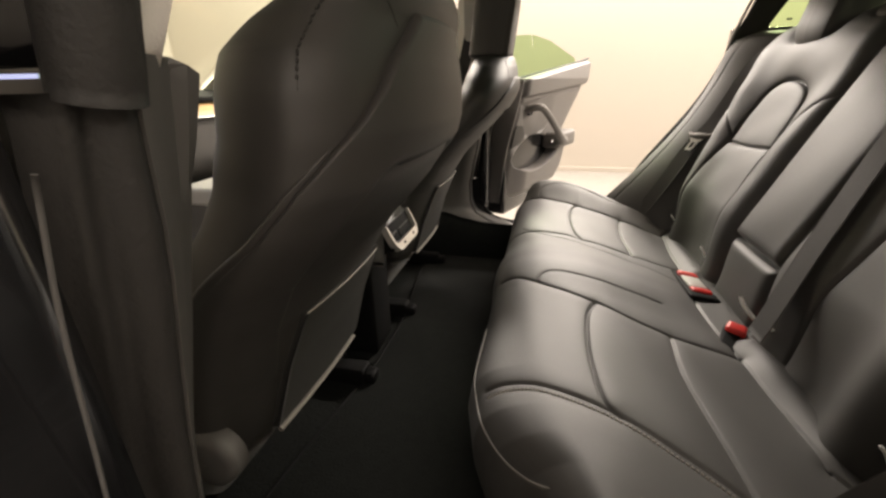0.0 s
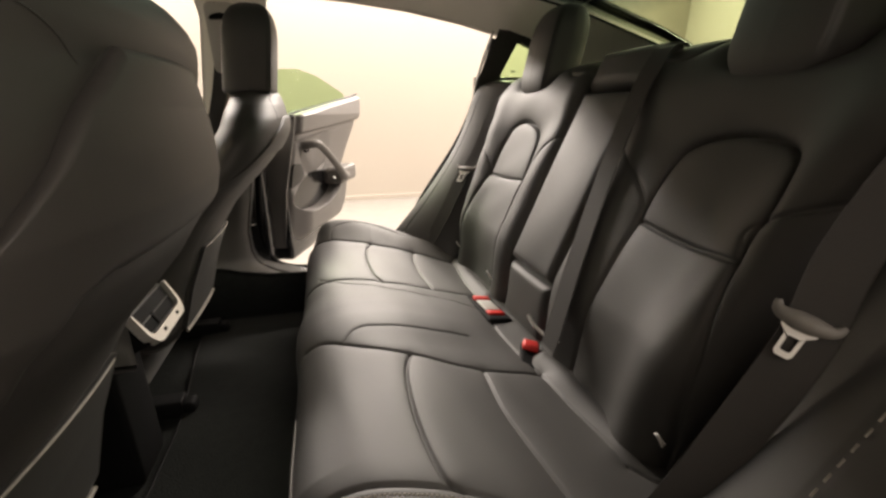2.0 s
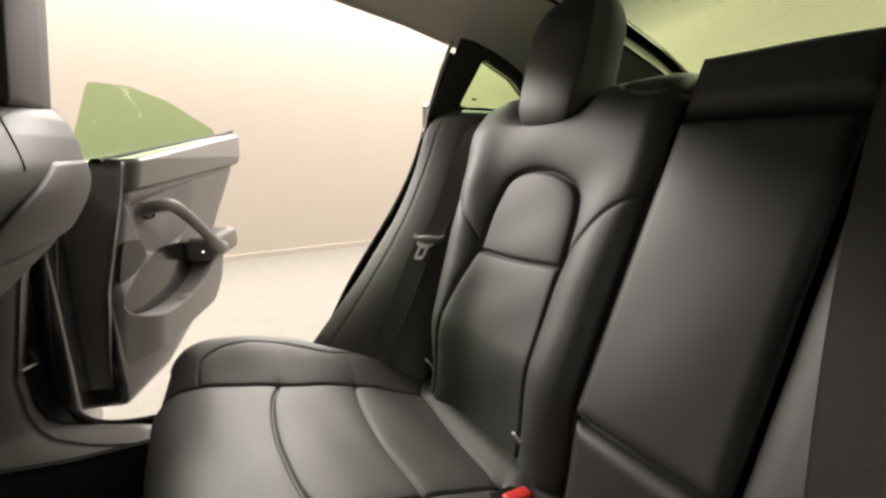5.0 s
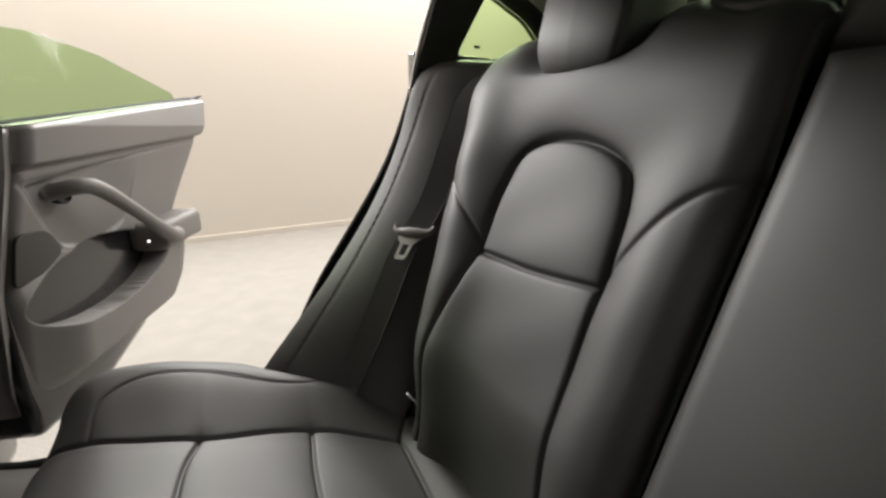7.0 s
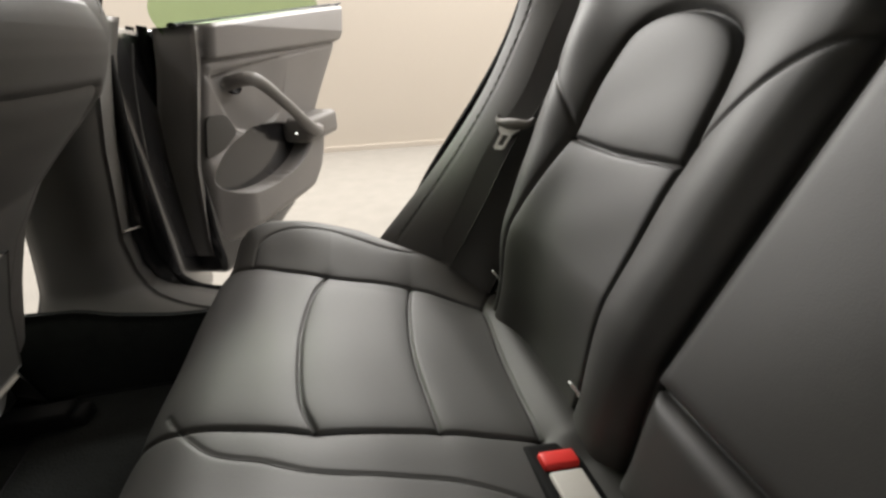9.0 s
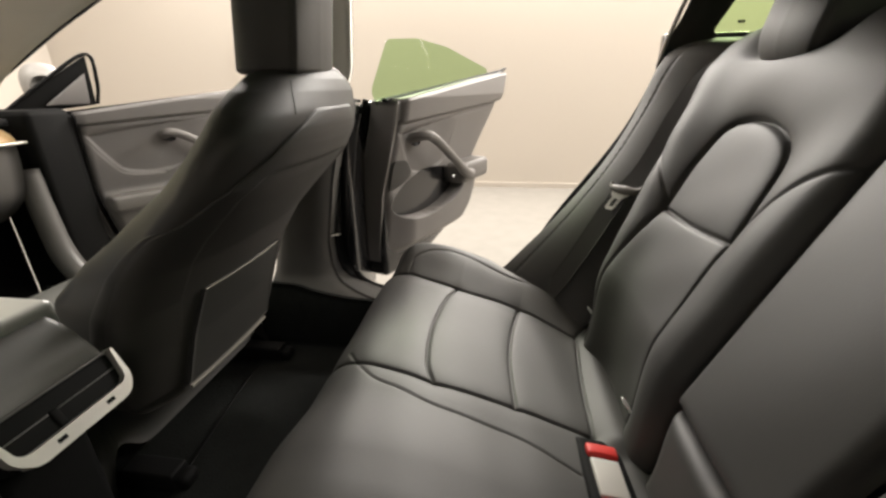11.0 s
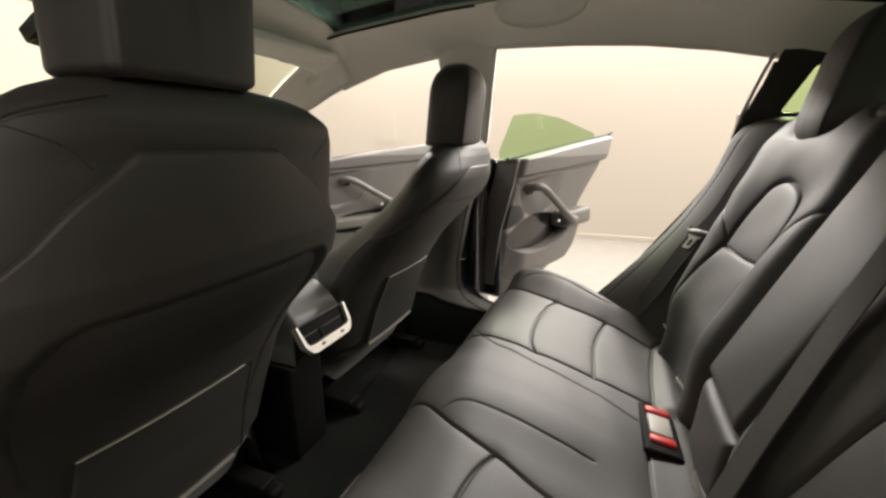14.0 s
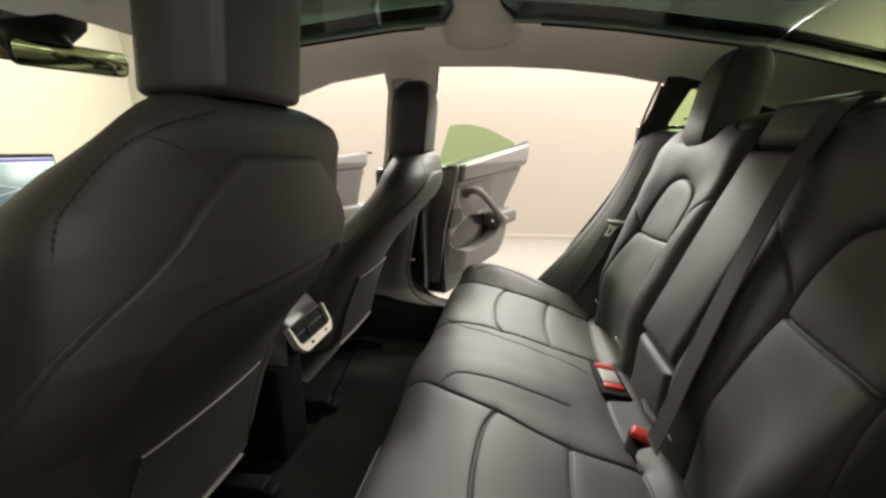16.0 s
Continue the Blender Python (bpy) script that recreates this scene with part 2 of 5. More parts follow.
def tube(pts, r, n=8, flat_ratio=1.0, up=(0, 0, 1), cap=True, count=None):
    """A round or oval bar along a curve; r may be a list."""
    c = catmull(pts, count or max(8, 6 * len(pts)))
    r = np.interp(np.linspace(0, 1, len(c)), np.linspace(0, 1, len(np.atleast_1d(r))), np.atleast_1d(r))
    tan = np.gradient(c, axis=0)
    tan /= np.linalg.norm(tan, axis=1)[:, None]
    up = np.asarray(up, float)
    rings = []
    for p, t, rad in zip(c, tan, r):
        a = np.cross(t, up)
        a = a / (np.linalg.norm(a) + 1e-9)
        b = np.cross(a, t)
        ang = np.linspace(0, 2 * np.pi, n, endpoint=False)
        rings.append(p + rad * (np.cos(ang)[:, None] * a + flat_ratio * np.sin(ang)[:, None] * b))
    P = np.array(rings)
    v, f = grid(P.transpose(1, 0, 2), close_u=True)
    if cap:
        m = len(c)
        f.append([i * m for i in range(n)])
        f.append([i * m + m - 1 for i in reversed(range(n))])
    return v, f


def strap(pts, side, width, thick=0.0016, count=40):
    """A flat band along a curve; side gives the width's direction at each point (one vector or one a point)."""
    c = catmull(pts, count)
    s = np.asarray(side, float)
    s = np.repeat(s[None], len(c), 0) if s.ndim == 1 else catmull(s, count)
    s = s / np.linalg.norm(s, axis=1)[:, None]
    tan = np.gradient(c, axis=0)
    nrm = np.cross(tan, s)
    nrm /= np.linalg.norm(nrm, axis=1)[:, None]
    w = np.array([-1, -0.92, -0.4, 0.4, 0.92, 1]) * width / 2
    P = c[:, None] + s[:, None] * w[None, :, None]
    return slab(P - nrm[:, None] * thick / 2, nrm[:, None] * thick)


def box(x0, x1, y0, y1, z0, z1, bevel=0.004, seg=2, m=None):
    bm = bmesh.new()
    bmesh.ops.create_cube(bm, size=1)
    for v in bm.verts:
        v.co = Vector(((x0 + x1) / 2 + v.co.x * (x1 - x0), (y0 + y1) / 2 + v.co.y * (y1 - y0), (z0 + z1) / 2 + v.co.z * (z1 - z0)))
    if bevel:
        bmesh.ops.bevel(bm, geom=bm.edges[:], offset=bevel, segments=seg, profile=0.6, affect="EDGES")
    if m:
        bm.transform(m)
    return bm


def prism(outline, depth, bevel=0.003, m=None, seg=2):
    """A plate: outline of (u, v) points in local x and z, depth along local y from 0."""
    bm = bmesh.new()
    a = [bm.verts.new((u, 0, v)) for u, v in outline]
    b = [bm.verts.new((u, depth, v)) for u, v in outline]
    bm.faces.new(a)
    bm.faces.new(b[::-1])
    for i in range(len(a)):
        j = (i + 1) % len(a)
        bm.faces.new((a[j], a[i], b[i], b[j]))
    bmesh.ops.recalc_face_normals(bm, faces=bm.faces)
    if bevel:
        sharp = [e for e in bm.edges if len(e.link_faces) == 2 and e.calc_face_angle(0) > 0.5]
        bmesh.ops.bevel(bm, geom=sharp, offset=bevel, segments=seg, profile=0.6, affect="EDGES")
    if m:
        bm.transform(m)
    return bm


def round_outline(pts, r, n=6):
    """Rounds the corners of a closed polygon."""
    out = []
    p = [np.asarray(q, float) for q in pts]
    for i in range(len(p)):
        a, b, c = p[i - 1], p[i], p[(i + 1) % len(p)]
        ra = min(r, np.linalg.norm(a - b) * 0.45, np.linalg.norm(c - b) * 0.45)
        s, e = b + (a - b) / np.linalg.norm(a - b) * ra, b + (c - b) / np.linalg.norm(c - b) * ra
        for t in np.linspace(0, 1, n):
            out.append(tuple((1 - t) ** 2 * s + 2 * t * (1 - t) * b + t * t * e))
    return out


def super_loft(levels, n=2.8, count=40, grooves=(), deep=0.05):
    """Closed body from levels of (centre, half along u, half along v, u, v)."""
    ang = np.linspace(0, 2 * np.pi, count, endpoint=False)
    c, s = np.cos(ang), np.sin(ang)
    cu, sv = np.sign(c) * np.abs(c) ** (2 / n), np.sign(s) * np.abs(s) ** (2 / n)
    dip = np.ones_like(ang)
    for g in grooves:
        dip -= deep * np.exp(-((np.angle(np.exp(1j * (ang - g))) / 0.035) ** 2))
    cu, sv = cu * dip, sv * dip
    P = np.array([np.asarray(o) + cu[:, None] * a * np.asarray(u) + sv[:, None] * b * np.asarray(w) for o, a, b, u, w in levels])
    v, f = grid(P.transpose(1, 0, 2), close_u=True)
    m = len(levels)
    f.append([i * m for i in range(count)])
    f.append([i * m + m - 1 for i in reversed(range(count))])
    return v, f


# ---- studio ----
def wall(name, x0, x1, y0, y1, z0, z1, mat, label, cat):
    return tagged(flat(part(name, box(x0, x1, y0, y1, z0, z1, 0), mat)), label, cat, kind="structure")


RX0, RX1, RY0, RY1, RH = -5.2, 4.2, -4.2, 4.06, 3.6
wall("floor", RX0, RX1, RY0, RY1, -0.1, 0, CONCRETE, "pale grey speckled concrete studio floor", "floor")
wall("wall_right", RX0 - 0.2, RX1 + 0.2, RY1, RY1 + 0.2, -0.1, RH, WALL, "plain white brightly lit studio wall", "wall")
wall("wall_left", RX0 - 0.2, RX1 + 0.2, RY0 - 0.2, RY0, -0.1, RH, LOW_FILL_WALL, "unseen studio wall, darkened to cut fill light from the left", "wall")
wall("wall_front", RX0 - 0.2, RX0, RY0, RY1, -0.1, RH, WALL, "plain white studio wall ahead of the car", "wall")
wall("wall_back", RX1, RX1 + 0.2, RY0, RY1, -0.1, RH, WALL, "plain white studio wall behind the car", "wall")
wall("ceiling", RX0 - 0.2, RX1 + 0.2, RY0 - 0.2, RY1 + 0.2, RH, RH + 0.1, WALL, "white studio ceiling", "ceiling")
wall("baseboard", RX0, RX1, RY1 - 0.015, RY1 - 0.001, 0, 0.05, WALL, "low cream baseboard strip along the studio wall", "baseboard")

wall("wall_panel", -3.04, -2.77, RY1 - 0.006, RY1 + 0.002, 1.07, 1.43, WALL, "white access panel set in the studio wall", "wall panel")

# ---- car body ----
car = thing("car", "black car cabin with light headliner, dark pillars and tinted glass", "car", (0, 0, 0.3))

# heights of the roof's edge (at y 0.45) and of the door opening's top (at y 0.65) along the car
ROOF_EDGE = np.array([(-1.25, 1.325), (-0.95, 1.362), (-0.64, 1.387), (-0.4, 1.392), (-0.2, 1.378), (0.0, 1.35), (0.38, 1.28), (0.68, 1.198), (0.95, 1.10)])
DOOR_TOP = np.array([(-1.58, 1.02), (-1.52, 1.05), (-1.36, 1.13), (-1.16, 1.218), (-0.94, 1.285), (-0.72, 1.312), (-0.54, 1.321), (-0.31, 1.31), (-0.13, 1.294), (0.05, 1.266), (0.165, 1.24), (0.3, 1.215), (0.45, 1.17), (0.68, 1.09), (0.95, 1.0)])


def roof_z(x):
    return np.interp(x, ROOF_EDGE[:, 0], ROOF_EDGE[:, 1])


def door_z(x):
    return np.interp(x, DOOR_TOP[:, 0], DOOR_TOP[:, 1])


SIDES = ((1, "right"), (-1, "left"))
BOLSTER = {}
for sg, _ in SIDES:
    # roof rail: padded cloth from the glass edge down to the door opening
    xs = np.linspace(-1.12, 0.95, 70)
    t = np.linspace(0, 1, 14)
    X, T = np.meshgrid(xs, t, indexing="ij")
    ze, zd = roof_z(X), door_z(X)
    Y = 0.45 + 0.215 * T + 0.012 * np.sin(np.pi * T)
    Z = ze + (zd - ze) * (T**1.5) + 0.012 * np.sin(np.pi * T)
    part("roof_rail", slab(np.stack([X, sg * Y, Z], -1), (0, sg * 0.012, 0.03)), FABRIC, car, "pale cloth roof rail trim")
    # outer door frame of the body above the openings
    part("roof_side", tube([(x, sg * 0.700, door_z(x) + 0.030) for x in np.linspace(-1.57, 0.17, 24)], 0.009, 8, count=80), PAINT, car, "black roof edge with rubber seal")
    # windshield pillar
    a = catmull([(-1.08, sg * 0.664, 1.252), (-1.22, sg * 0.666, 1.199), (-1.36, sg * 0.668, 1.136), (-1.5, sg * 0.672, 1.064), (-1.60, sg * 0.68, 0.995), (-1.68, sg * 0.69, 0.93)], 24)
    w = catmull([(-1.02, sg * 0.47, 1.355), (-1.28, sg * 0.53, 1.25), (-1.5, sg * 0.58, 1.13), (-1.68, sg * 0.61, 1.03), (-1.82, sg * 0.63, 0.95)], 24)
    t = np.linspace(0, 1, 10)[None, :, None]
    P = w[:, None] * (1 - t) + a[:, None] * t
    P[..., 2] += 0.012 * np.sin(np.pi * t[..., 0])
    P[..., 1] -= sg * 0.010 * np.sin(np.pi * t[..., 0])
    part("windshield_pillar", slab(P, (-0.03, sg * 0.03, 0.02)), FABRIC, car, "pale cloth windshield pillar trim")
    part("tweeter_cover", super_loft([(np.array([-1.185, sg * 0.588, 1.262]) + h * np.array([0.002, -sg * 0.008, -0.006]), 0.034 * e, 0.022 * e, (0.9, sg * 0.1, 0.4), (0.2, sg * 0.8, -0.55)) for h, e in ((0, 1), (0.6, 0.97), (0.9, 0.85), (1.0, 0.6), (1.04, 0.02))], 2.0, 24), FABRIC, car, "oval speaker cover on the pillar")
    # centre pillar, upper cloth part
    zs = np.linspace(0.972 if sg > 0 else 0.984, 1.36, 22)
    t = np.linspace(-1, 1, 15)
    Zg, Tg = np.meshgrid(zs, t, indexing="ij")
    bk = np.interp(Zg, [0.93, 0.98, 1.05, 1.17, 1.30, 1.36], [-0.625, -0.612, -0.580, -0.565, -0.548, -0.535])
    fr = np.interp(Zg, [0.93, 1.05, 1.25, 1.36], [-0.79, -0.765, -0.735, -0.75])
    X = (bk + fr) / 2 + (bk - fr) / 2 * Tg
    if sg < 0:
        bk, X = bk - 0.022, X - 0.022
    Y = (0.708 if sg > 0 else 0.704) - (Zg - 0.97) * 0.13 - (0.022 if sg > 0 else 0.030) * (1 - np.abs(Tg) ** 2.5)
    part("centre_pillar_upper", slab(np.stack([X, sg * Y, Zg], -1), (0, sg * 0.02, 0)), FABRIC, car, "pale cloth upper centre pillar")
    Y2 = 0.735 - (Zg - 0.97) * 0.13 + 0 * Tg
    part("pillar_frame", slab(np.stack([X - 0.010 - 0.020 * Tg, sg * Y2, Zg], -1), (0, sg * (0.075 if sg > 0 else 0.16), 0)), PAINT, car, "black outer centre pillar")
    # centre pillar, lower hard part that sweeps into the sill
    zs = np.linspace(0.31, 0.985 if sg > 0 else 0.990, 70)
    t = np.linspace(-1, 1, 25)
    Zg, Tg = np.meshgrid(zs, t, indexing="ij")
    back = np.interp(Zg, [0.30, 0.42, 0.443, 0.465, 0.485, 0.52, 0.593, 0.774, 0.926, 1.0], [-0.50, -0.52, -0.615, -0.668, -0.690, -0.702, -0.704, -0.665, -0.622, -0.592])
    front = np.interp(Zg, [0.30, 0.45, 0.6, 0.8, 1.0], [-0.95, -0.90, -0.865, -0.82, -0.765])
    X = (front + back) / 2 + (back - front) / 2 * Tg
    Y = 0.705 + 0.035 * step(0.95, 0.5, Zg) - (0.035 if sg > 0 else 0.023) * (1 - np.abs(Tg) ** 3) - 0.05 * step(0.50, 0.40, Zg)
    if sg > 0:
        part("centre_pillar_lower", slab(np.stack([X, Y, Zg], -1), (0, 0.07, 0)), PLASTIC, car, "dark grey plastic lower centre pillar")
    else:
        # two flat facets that narrow downwards, with a folded rubber gasket along their rear edge
        z = np.linspace(0.31, 0.99, 60)
        edge_x = np.interp(z, [0.31, 0.5, 0.6, 0.731, 0.77, 0.819, 0.861, 0.899, 0.932, 0.96, 0.99], [-0.70, -0.69, -0.682, -0.664, -0.656, -0.647, -0.638, -0.632, -0.630, -0.628, -0.622])
        fold_x = np.interp(z, [0.31, 0.5, 0.693, 0.812, 0.864, 0.913, 0.959, 0.99], [-0.74, -0.735, -0.707, -0.675, -0.663, -0.652, -0.643, -0.637])
        room_x = np.interp(z, [0.31, 0.5, 0.655, 0.799, 0.909, 0.947, 0.99], [-0.76, -0.755, -0.735, -0.693, -0.661, -0.647, -0.634])
        cols = [(edge_x - 0.02, -0.728, 0), (edge_x, -0.725, 0), ((edge_x + fold_x) / 2 + 0.001, -0.7075, 0), (fold_x, -0.690, 0), ((fold_x + room_x) / 2 + 0.002, -0.681, 0.004), (room_x, -0.672, 0.009), (room_x - 0.02, -0.668, 0.009), (room_x - 0.10, -0.664, 0.009), (room_x - 0.18, -0.670, 0.009)]
        P = np.array([[(x[i], y, z[i] - low * step(0.90, 0.99, z[i])) for x, y, low in cols] for i in range(len(z))])
        flat(part("centre_pillar_lower", slab(P, (-0.004, -0.012, 0)), PLASTIC, car, "dark grey plastic lower centre pillar"), 20)
        z = np.linspace(0.40, 0.972, 50)
        near = np.interp(z, [0.40, 0.5, 0.6, 0.731, 0.819, 0.861, 0.899, 0.932, 0.972], [-0.695, -0.69, -0.682, -0.664, -0.647, -0.638, -0.632, -0.630, -0.627])
        far = np.interp(z, [0.40, 0.5, 0.702, 0.84, 0.91, 0.972], [-0.70, -0.70, -0.688, -0.657, -0.644, -0.630])
        cols = [(near - 0.012, -0.724), (near - 0.001, -0.727), (near + 0.002, -0.733), (near, -0.740), (0.5 * near + 0.5 * far - 0.004, -0.747), (far - 0.005, -0.7505), (far, -0.756), (far - 0.004, -0.761), (far - 0.03, -0.764)]
        P = np.array([[(x[i], y, z[i]) for x, y in cols] for i in range(len(z))])
        part("pillar_gasket", slab(P, (-0.006, 0, 0)), GASKET, car, "folded dark rubber gasket on the door pillar")
    # sill with a rounded inner lip
    xs = np.linspace(-1.65, -0.15, 60)
    prof = catmull([(0.645, 0.29), (0.655, 0.36), (0.672, 0.405), (0.70, 0.42), (0.76, 0.415), (0.80, 0.395), (0.815, 0.33), (0.80, 0.20)], 22)
    P = np.array([[(x, sg * y, z) for y, z in prof] for x in xs])
    part("door_sill", slab(P, (0, 0, -0.02)), PLASTIC, car, "dark plastic door sill trim")
    xs = np.linspace(-1.66, -0.28, 60)
    tops = np.interp(xs, [-1.6, -0.90, -0.785, -0.74, -0.64, -0.45], [0.43, 0.49, 0.484, 0.468, 0.450, 0.440])
    prof = np.linspace(0, 1, 12)
    P = np.array([[(x, sg * (0.640 + 0.020 * h**3 - 0.006 * np.sin(np.pi * h)), 0.295 + (top - 0.295) * h) for h in prof] for x, top in zip(xs, tops)])
    part("side_carpet", slab(P, (0, sg * 0.012, 0)), CARPET, car, "black carpet lining below the door sill")
    # dark body opening: hinge pillar face with seal
    part("door_seal", tube(([(-0.590, 0.745, 1.30), (-0.622, 0.755, 1.0), (-0.66, 0.775, 0.72)] if sg > 0 else []) + [(-0.665, sg * 0.785, 0.52), (-0.60, sg * 0.79, 0.43), (-0.40, sg * 0.79, 0.415), (-0.2, sg * 0.785, 0.45), (-0.06, sg * 0.76, 0.68), (0.08, sg * 0.74, 0.90), (0.15, sg * 0.73, 1.08), (0.19, sg * 0.70, 1.235)], 0.011, 8, count=90), BLACK, car, "black rubber door seal")
    if sg < 0:
        part("upper_gasket", tube([(-0.600, -0.722, 1.29), (-0.612, -0.735, 1.10), (-0.626, -0.741, 1.0), (-0.632, -0.742, 0.968)], [0.020, 0.021, 0.021, 0.020], 14, count=40), GASKET, car, "thick dark rubber gasket beside the cloth pillar")
    part("seal_flange", tube([(-0.60, sg * 0.80, 0.945), (-0.618, sg * 0.80, 0.878), (-0.636, sg * 0.802, 0.765), (-0.655, sg * 0.81, 0.62), (-0.655, sg * 0.815, 0.48)], 0.0013, 6), PLASTIC, car, "grey edge of the door opening")
    part("hinge_pillar", box(-0.84, -0.64, min(sg * 0.775, sg * 0.965), max(sg * 0.775, sg * 0.965), 0.36, 0.975 if sg > 0 else 1.05, 0.02), PAINT, car, "black painted hinge pillar")
    part("front_hinge_pillar", box(-1.76, -1.56, min(sg * 0.715, sg * 0.85), max(sg * 0.715, sg * 0.85), 0.36, 0.965, 0.02), BLACK, car, "black front door hinge pillar")
    part("kick_trim", tube([(-1.60, sg * 0.70, 0.80), (-1.585, sg * 0.69, 0.66), (-1.55, sg * 0.68, 0.52), (-1.47, sg * 0.675, 0.43), (-1.36, sg * 0.675, 0.40)], [0.03, 0.032, 0.034, 0.034, 0.03], 10, count=30), PLASTIC, car, "grey kick trim at the front door")
    # rear quarter: soft side bolster beside the backrest
    outer = catmull([(-0.24, sg * 0.69, 0.50), (-0.198, sg * 0.69, 0.555), (-0.071, sg * 0.69, 0.704), (0.022, sg * 0.69, 0.833), (0.078, sg * 0.69, 0.941), (0.115, sg * 0.685, 1.05), (0.15, sg * 0.675, 1.085), (0.22, sg * 0.665, 1.10)], 50)
    inner = catmull([(-0.06, sg * 0.47, 0.44), (0.01, sg * 0.485, 0.56), (0.085, sg * 0.50, 0.70), (0.15, sg * 0.515, 0.83), (0.20, sg * 0.53, 0.94), (0.24, sg * 0.545, 1.03), (0.27, sg * 0.56, 1.075), (0.34, sg * 0.57, 1.085)], 50)
    t = np.linspace(0, 1, 58)
    P = outer[:, None] * (1 - t[None, :, None]) + inner[:, None] * t[None, :, None]
    bulge = np.sin(np.pi * np.clip(t, 0, 1)) ** 0.7
    sd = np.abs(t - 0.22) * 0.20
    bulge = bulge - 0.06 * np.exp(-((sd / 0.0035) ** 2))
    full = np.interp(np.linspace(0, 1, 50), [0, 0.12, 0.7, 1], [0.012, 0.030, 0.026, 0.008])[:, None]
    P[..., 0] -= full * bulge[None]
    P[..., 1] -= sg * 0.2 * full * bulge[None]
    P[..., 2] += 0.3 * full * bulge[None]
    BOLSTER[sg] = P.copy()
    bol = part("side_bolster", slab(P, (0.03, sg * 0.02, -0.01)), LEATHER, car, "black leather side bolster with sewn seam")
    st = P[2:-8, 12]
    for i in range(39):
        p, q = st[i], st[i] + (st[i + 1] - st[i]) * 0.55
        if i == 0:
            geos = []
        geos.append(tube([p + (-0.003, 0, 0.001), q + (-0.003, 0, 0.001)], 0.0011, 5, count=3))
    part("seam_stitching", merge(*geos), THREAD if sg < 0 else DARK_THREAD, bol, "sewn stitches along the bolster")
    # body side outside the bolster, down to the wheel arch
    P = np.stack([outer, outer + np.array([0.05, sg * 0.018, -0.035])], 1)
    part("rear_door_frame", slab(P, (0.05, 0, -0.02)), PLASTIC, car, "dark plastic edge of the rear door opening")
    # rear pillar with the quarter window in it
    q_out = [(0.205, 1.105), (0.255, 1.215), (0.275, 1.222), (0.38, 1.185), (0.46, 1.13), (0.44, 1.105)]
    z2y = lambda z: 0.69 - (z - 1.08) * 0.30
    frame_o = [(0.112, 1.04), (0.125, 1.10), (0.168, 1.255), (0.30, 1.25), (0.55, 1.16), (0.70, 1.04)]
    bm = bmesh.new()
    inner_r = round_outline(q_out, 0.018, 5)
    n_in = len(inner_r)
    ring_o = np.array(frame_o + frame_o[:1])
    run = np.r_[0, np.cumsum(np.linalg.norm(np.diff(ring_o, axis=0), axis=1))]
    far = np.linspace(0, run[-1], 400)
    co = np.stack([np.interp(far, run, ring_o[:, i]) for i in (0, 1)], 1)
    ca = np.arctan2(np.array(inner_r)[:, 1] - 1.16, (np.array(inner_r)[:, 0] - 0.32) * 0.5)
    oa = np.arctan2(co[:, 1] - 1.16, (co[:, 0] - 0.32) * 0.5)
    vi = [bm.verts.new((x, sg * z2y(z), z)) for x, z in inner_r]
    vb = [bm.verts.new((x, sg * (z2y(z) + 0.045), z)) for x, z in inner_r]
    order = [int(np.argmin(np.abs(np.angle(np.exp(1j * (oa - a)))))) for a in ca]
    vo = [bm.verts.new((co[k][0], sg * z2y(co[k][1]), co[k][1])) for k in order]
    for i in range(n_in):
        j = (i + 1) % n_in
        bm.faces.new((vi[i], vi[j], vo[j], vo[i]))
        bm.faces.new((vi[j], vi[i], vb[i], vb[j]))
    bmesh.ops.remove_doubles(bm, verts=bm.verts, dist=0.0005)
    part("rear_pillar", bm, DARK_FABRIC, car, "black cloth rear pillar round the quarter window")
    part("quarter_window", prism(inner_r, 0.004, 0, m=Matrix(((1, 0, 0, 0), (0, sg, -sg * 0.30, sg * (0.69 + 0.324 + 0.03)), (0, 0, 1, 0), (0, 0, 0, 1)))), QUARTER_GLASS, car, "small green tinted quarter window")
    part("window_mark", box(0.262, 0.276, min(sg * 0.703, sg * 0.7045), max(sg * 0.703, sg * 0.7045), 1.128, 1.133, 0), BLACK, car, "small dark print on the quarter window")
    part("rear_pillar_edge", tube([(0.113, sg * 0.694, 1.045), (0.125, sg * 0.688, 1.10), (0.145, sg * 0.672, 1.18), (0.166, sg * 0.65, 1.25)], [0.003, 0.005, 0.005, 0.005], 8), GREY_PLASTIC, car, "pale pillar edge strip")

# headliner beam between the two roof panes
ys = np.linspace(-0.52, 0.52, 60)
t = np.linspace(-1, 1, 16)
Yg, Tg = np.meshgrid(ys, t, indexing="ij")
hw = 0.062 + 0.06 * step(0.36, 0.5, np.abs(Yg)) * np.abs(np.sin(np.abs(Yg) * 3.1))
X = -0.39 + hw * Tg
crown = 1.425 - 0.16 * Yg**2
Z = crown - 0.052 * np.sqrt(np.clip(1 - Tg**2, 0, 1)) + 0.02 - 0.03 * step(0.44, 0.6, np.abs(Yg))
part("roof_beam", slab(np.stack([X, Yg, Z], -1), (0, 0, 0.03)), FABRIC, car, "pale cloth roof cross beam")


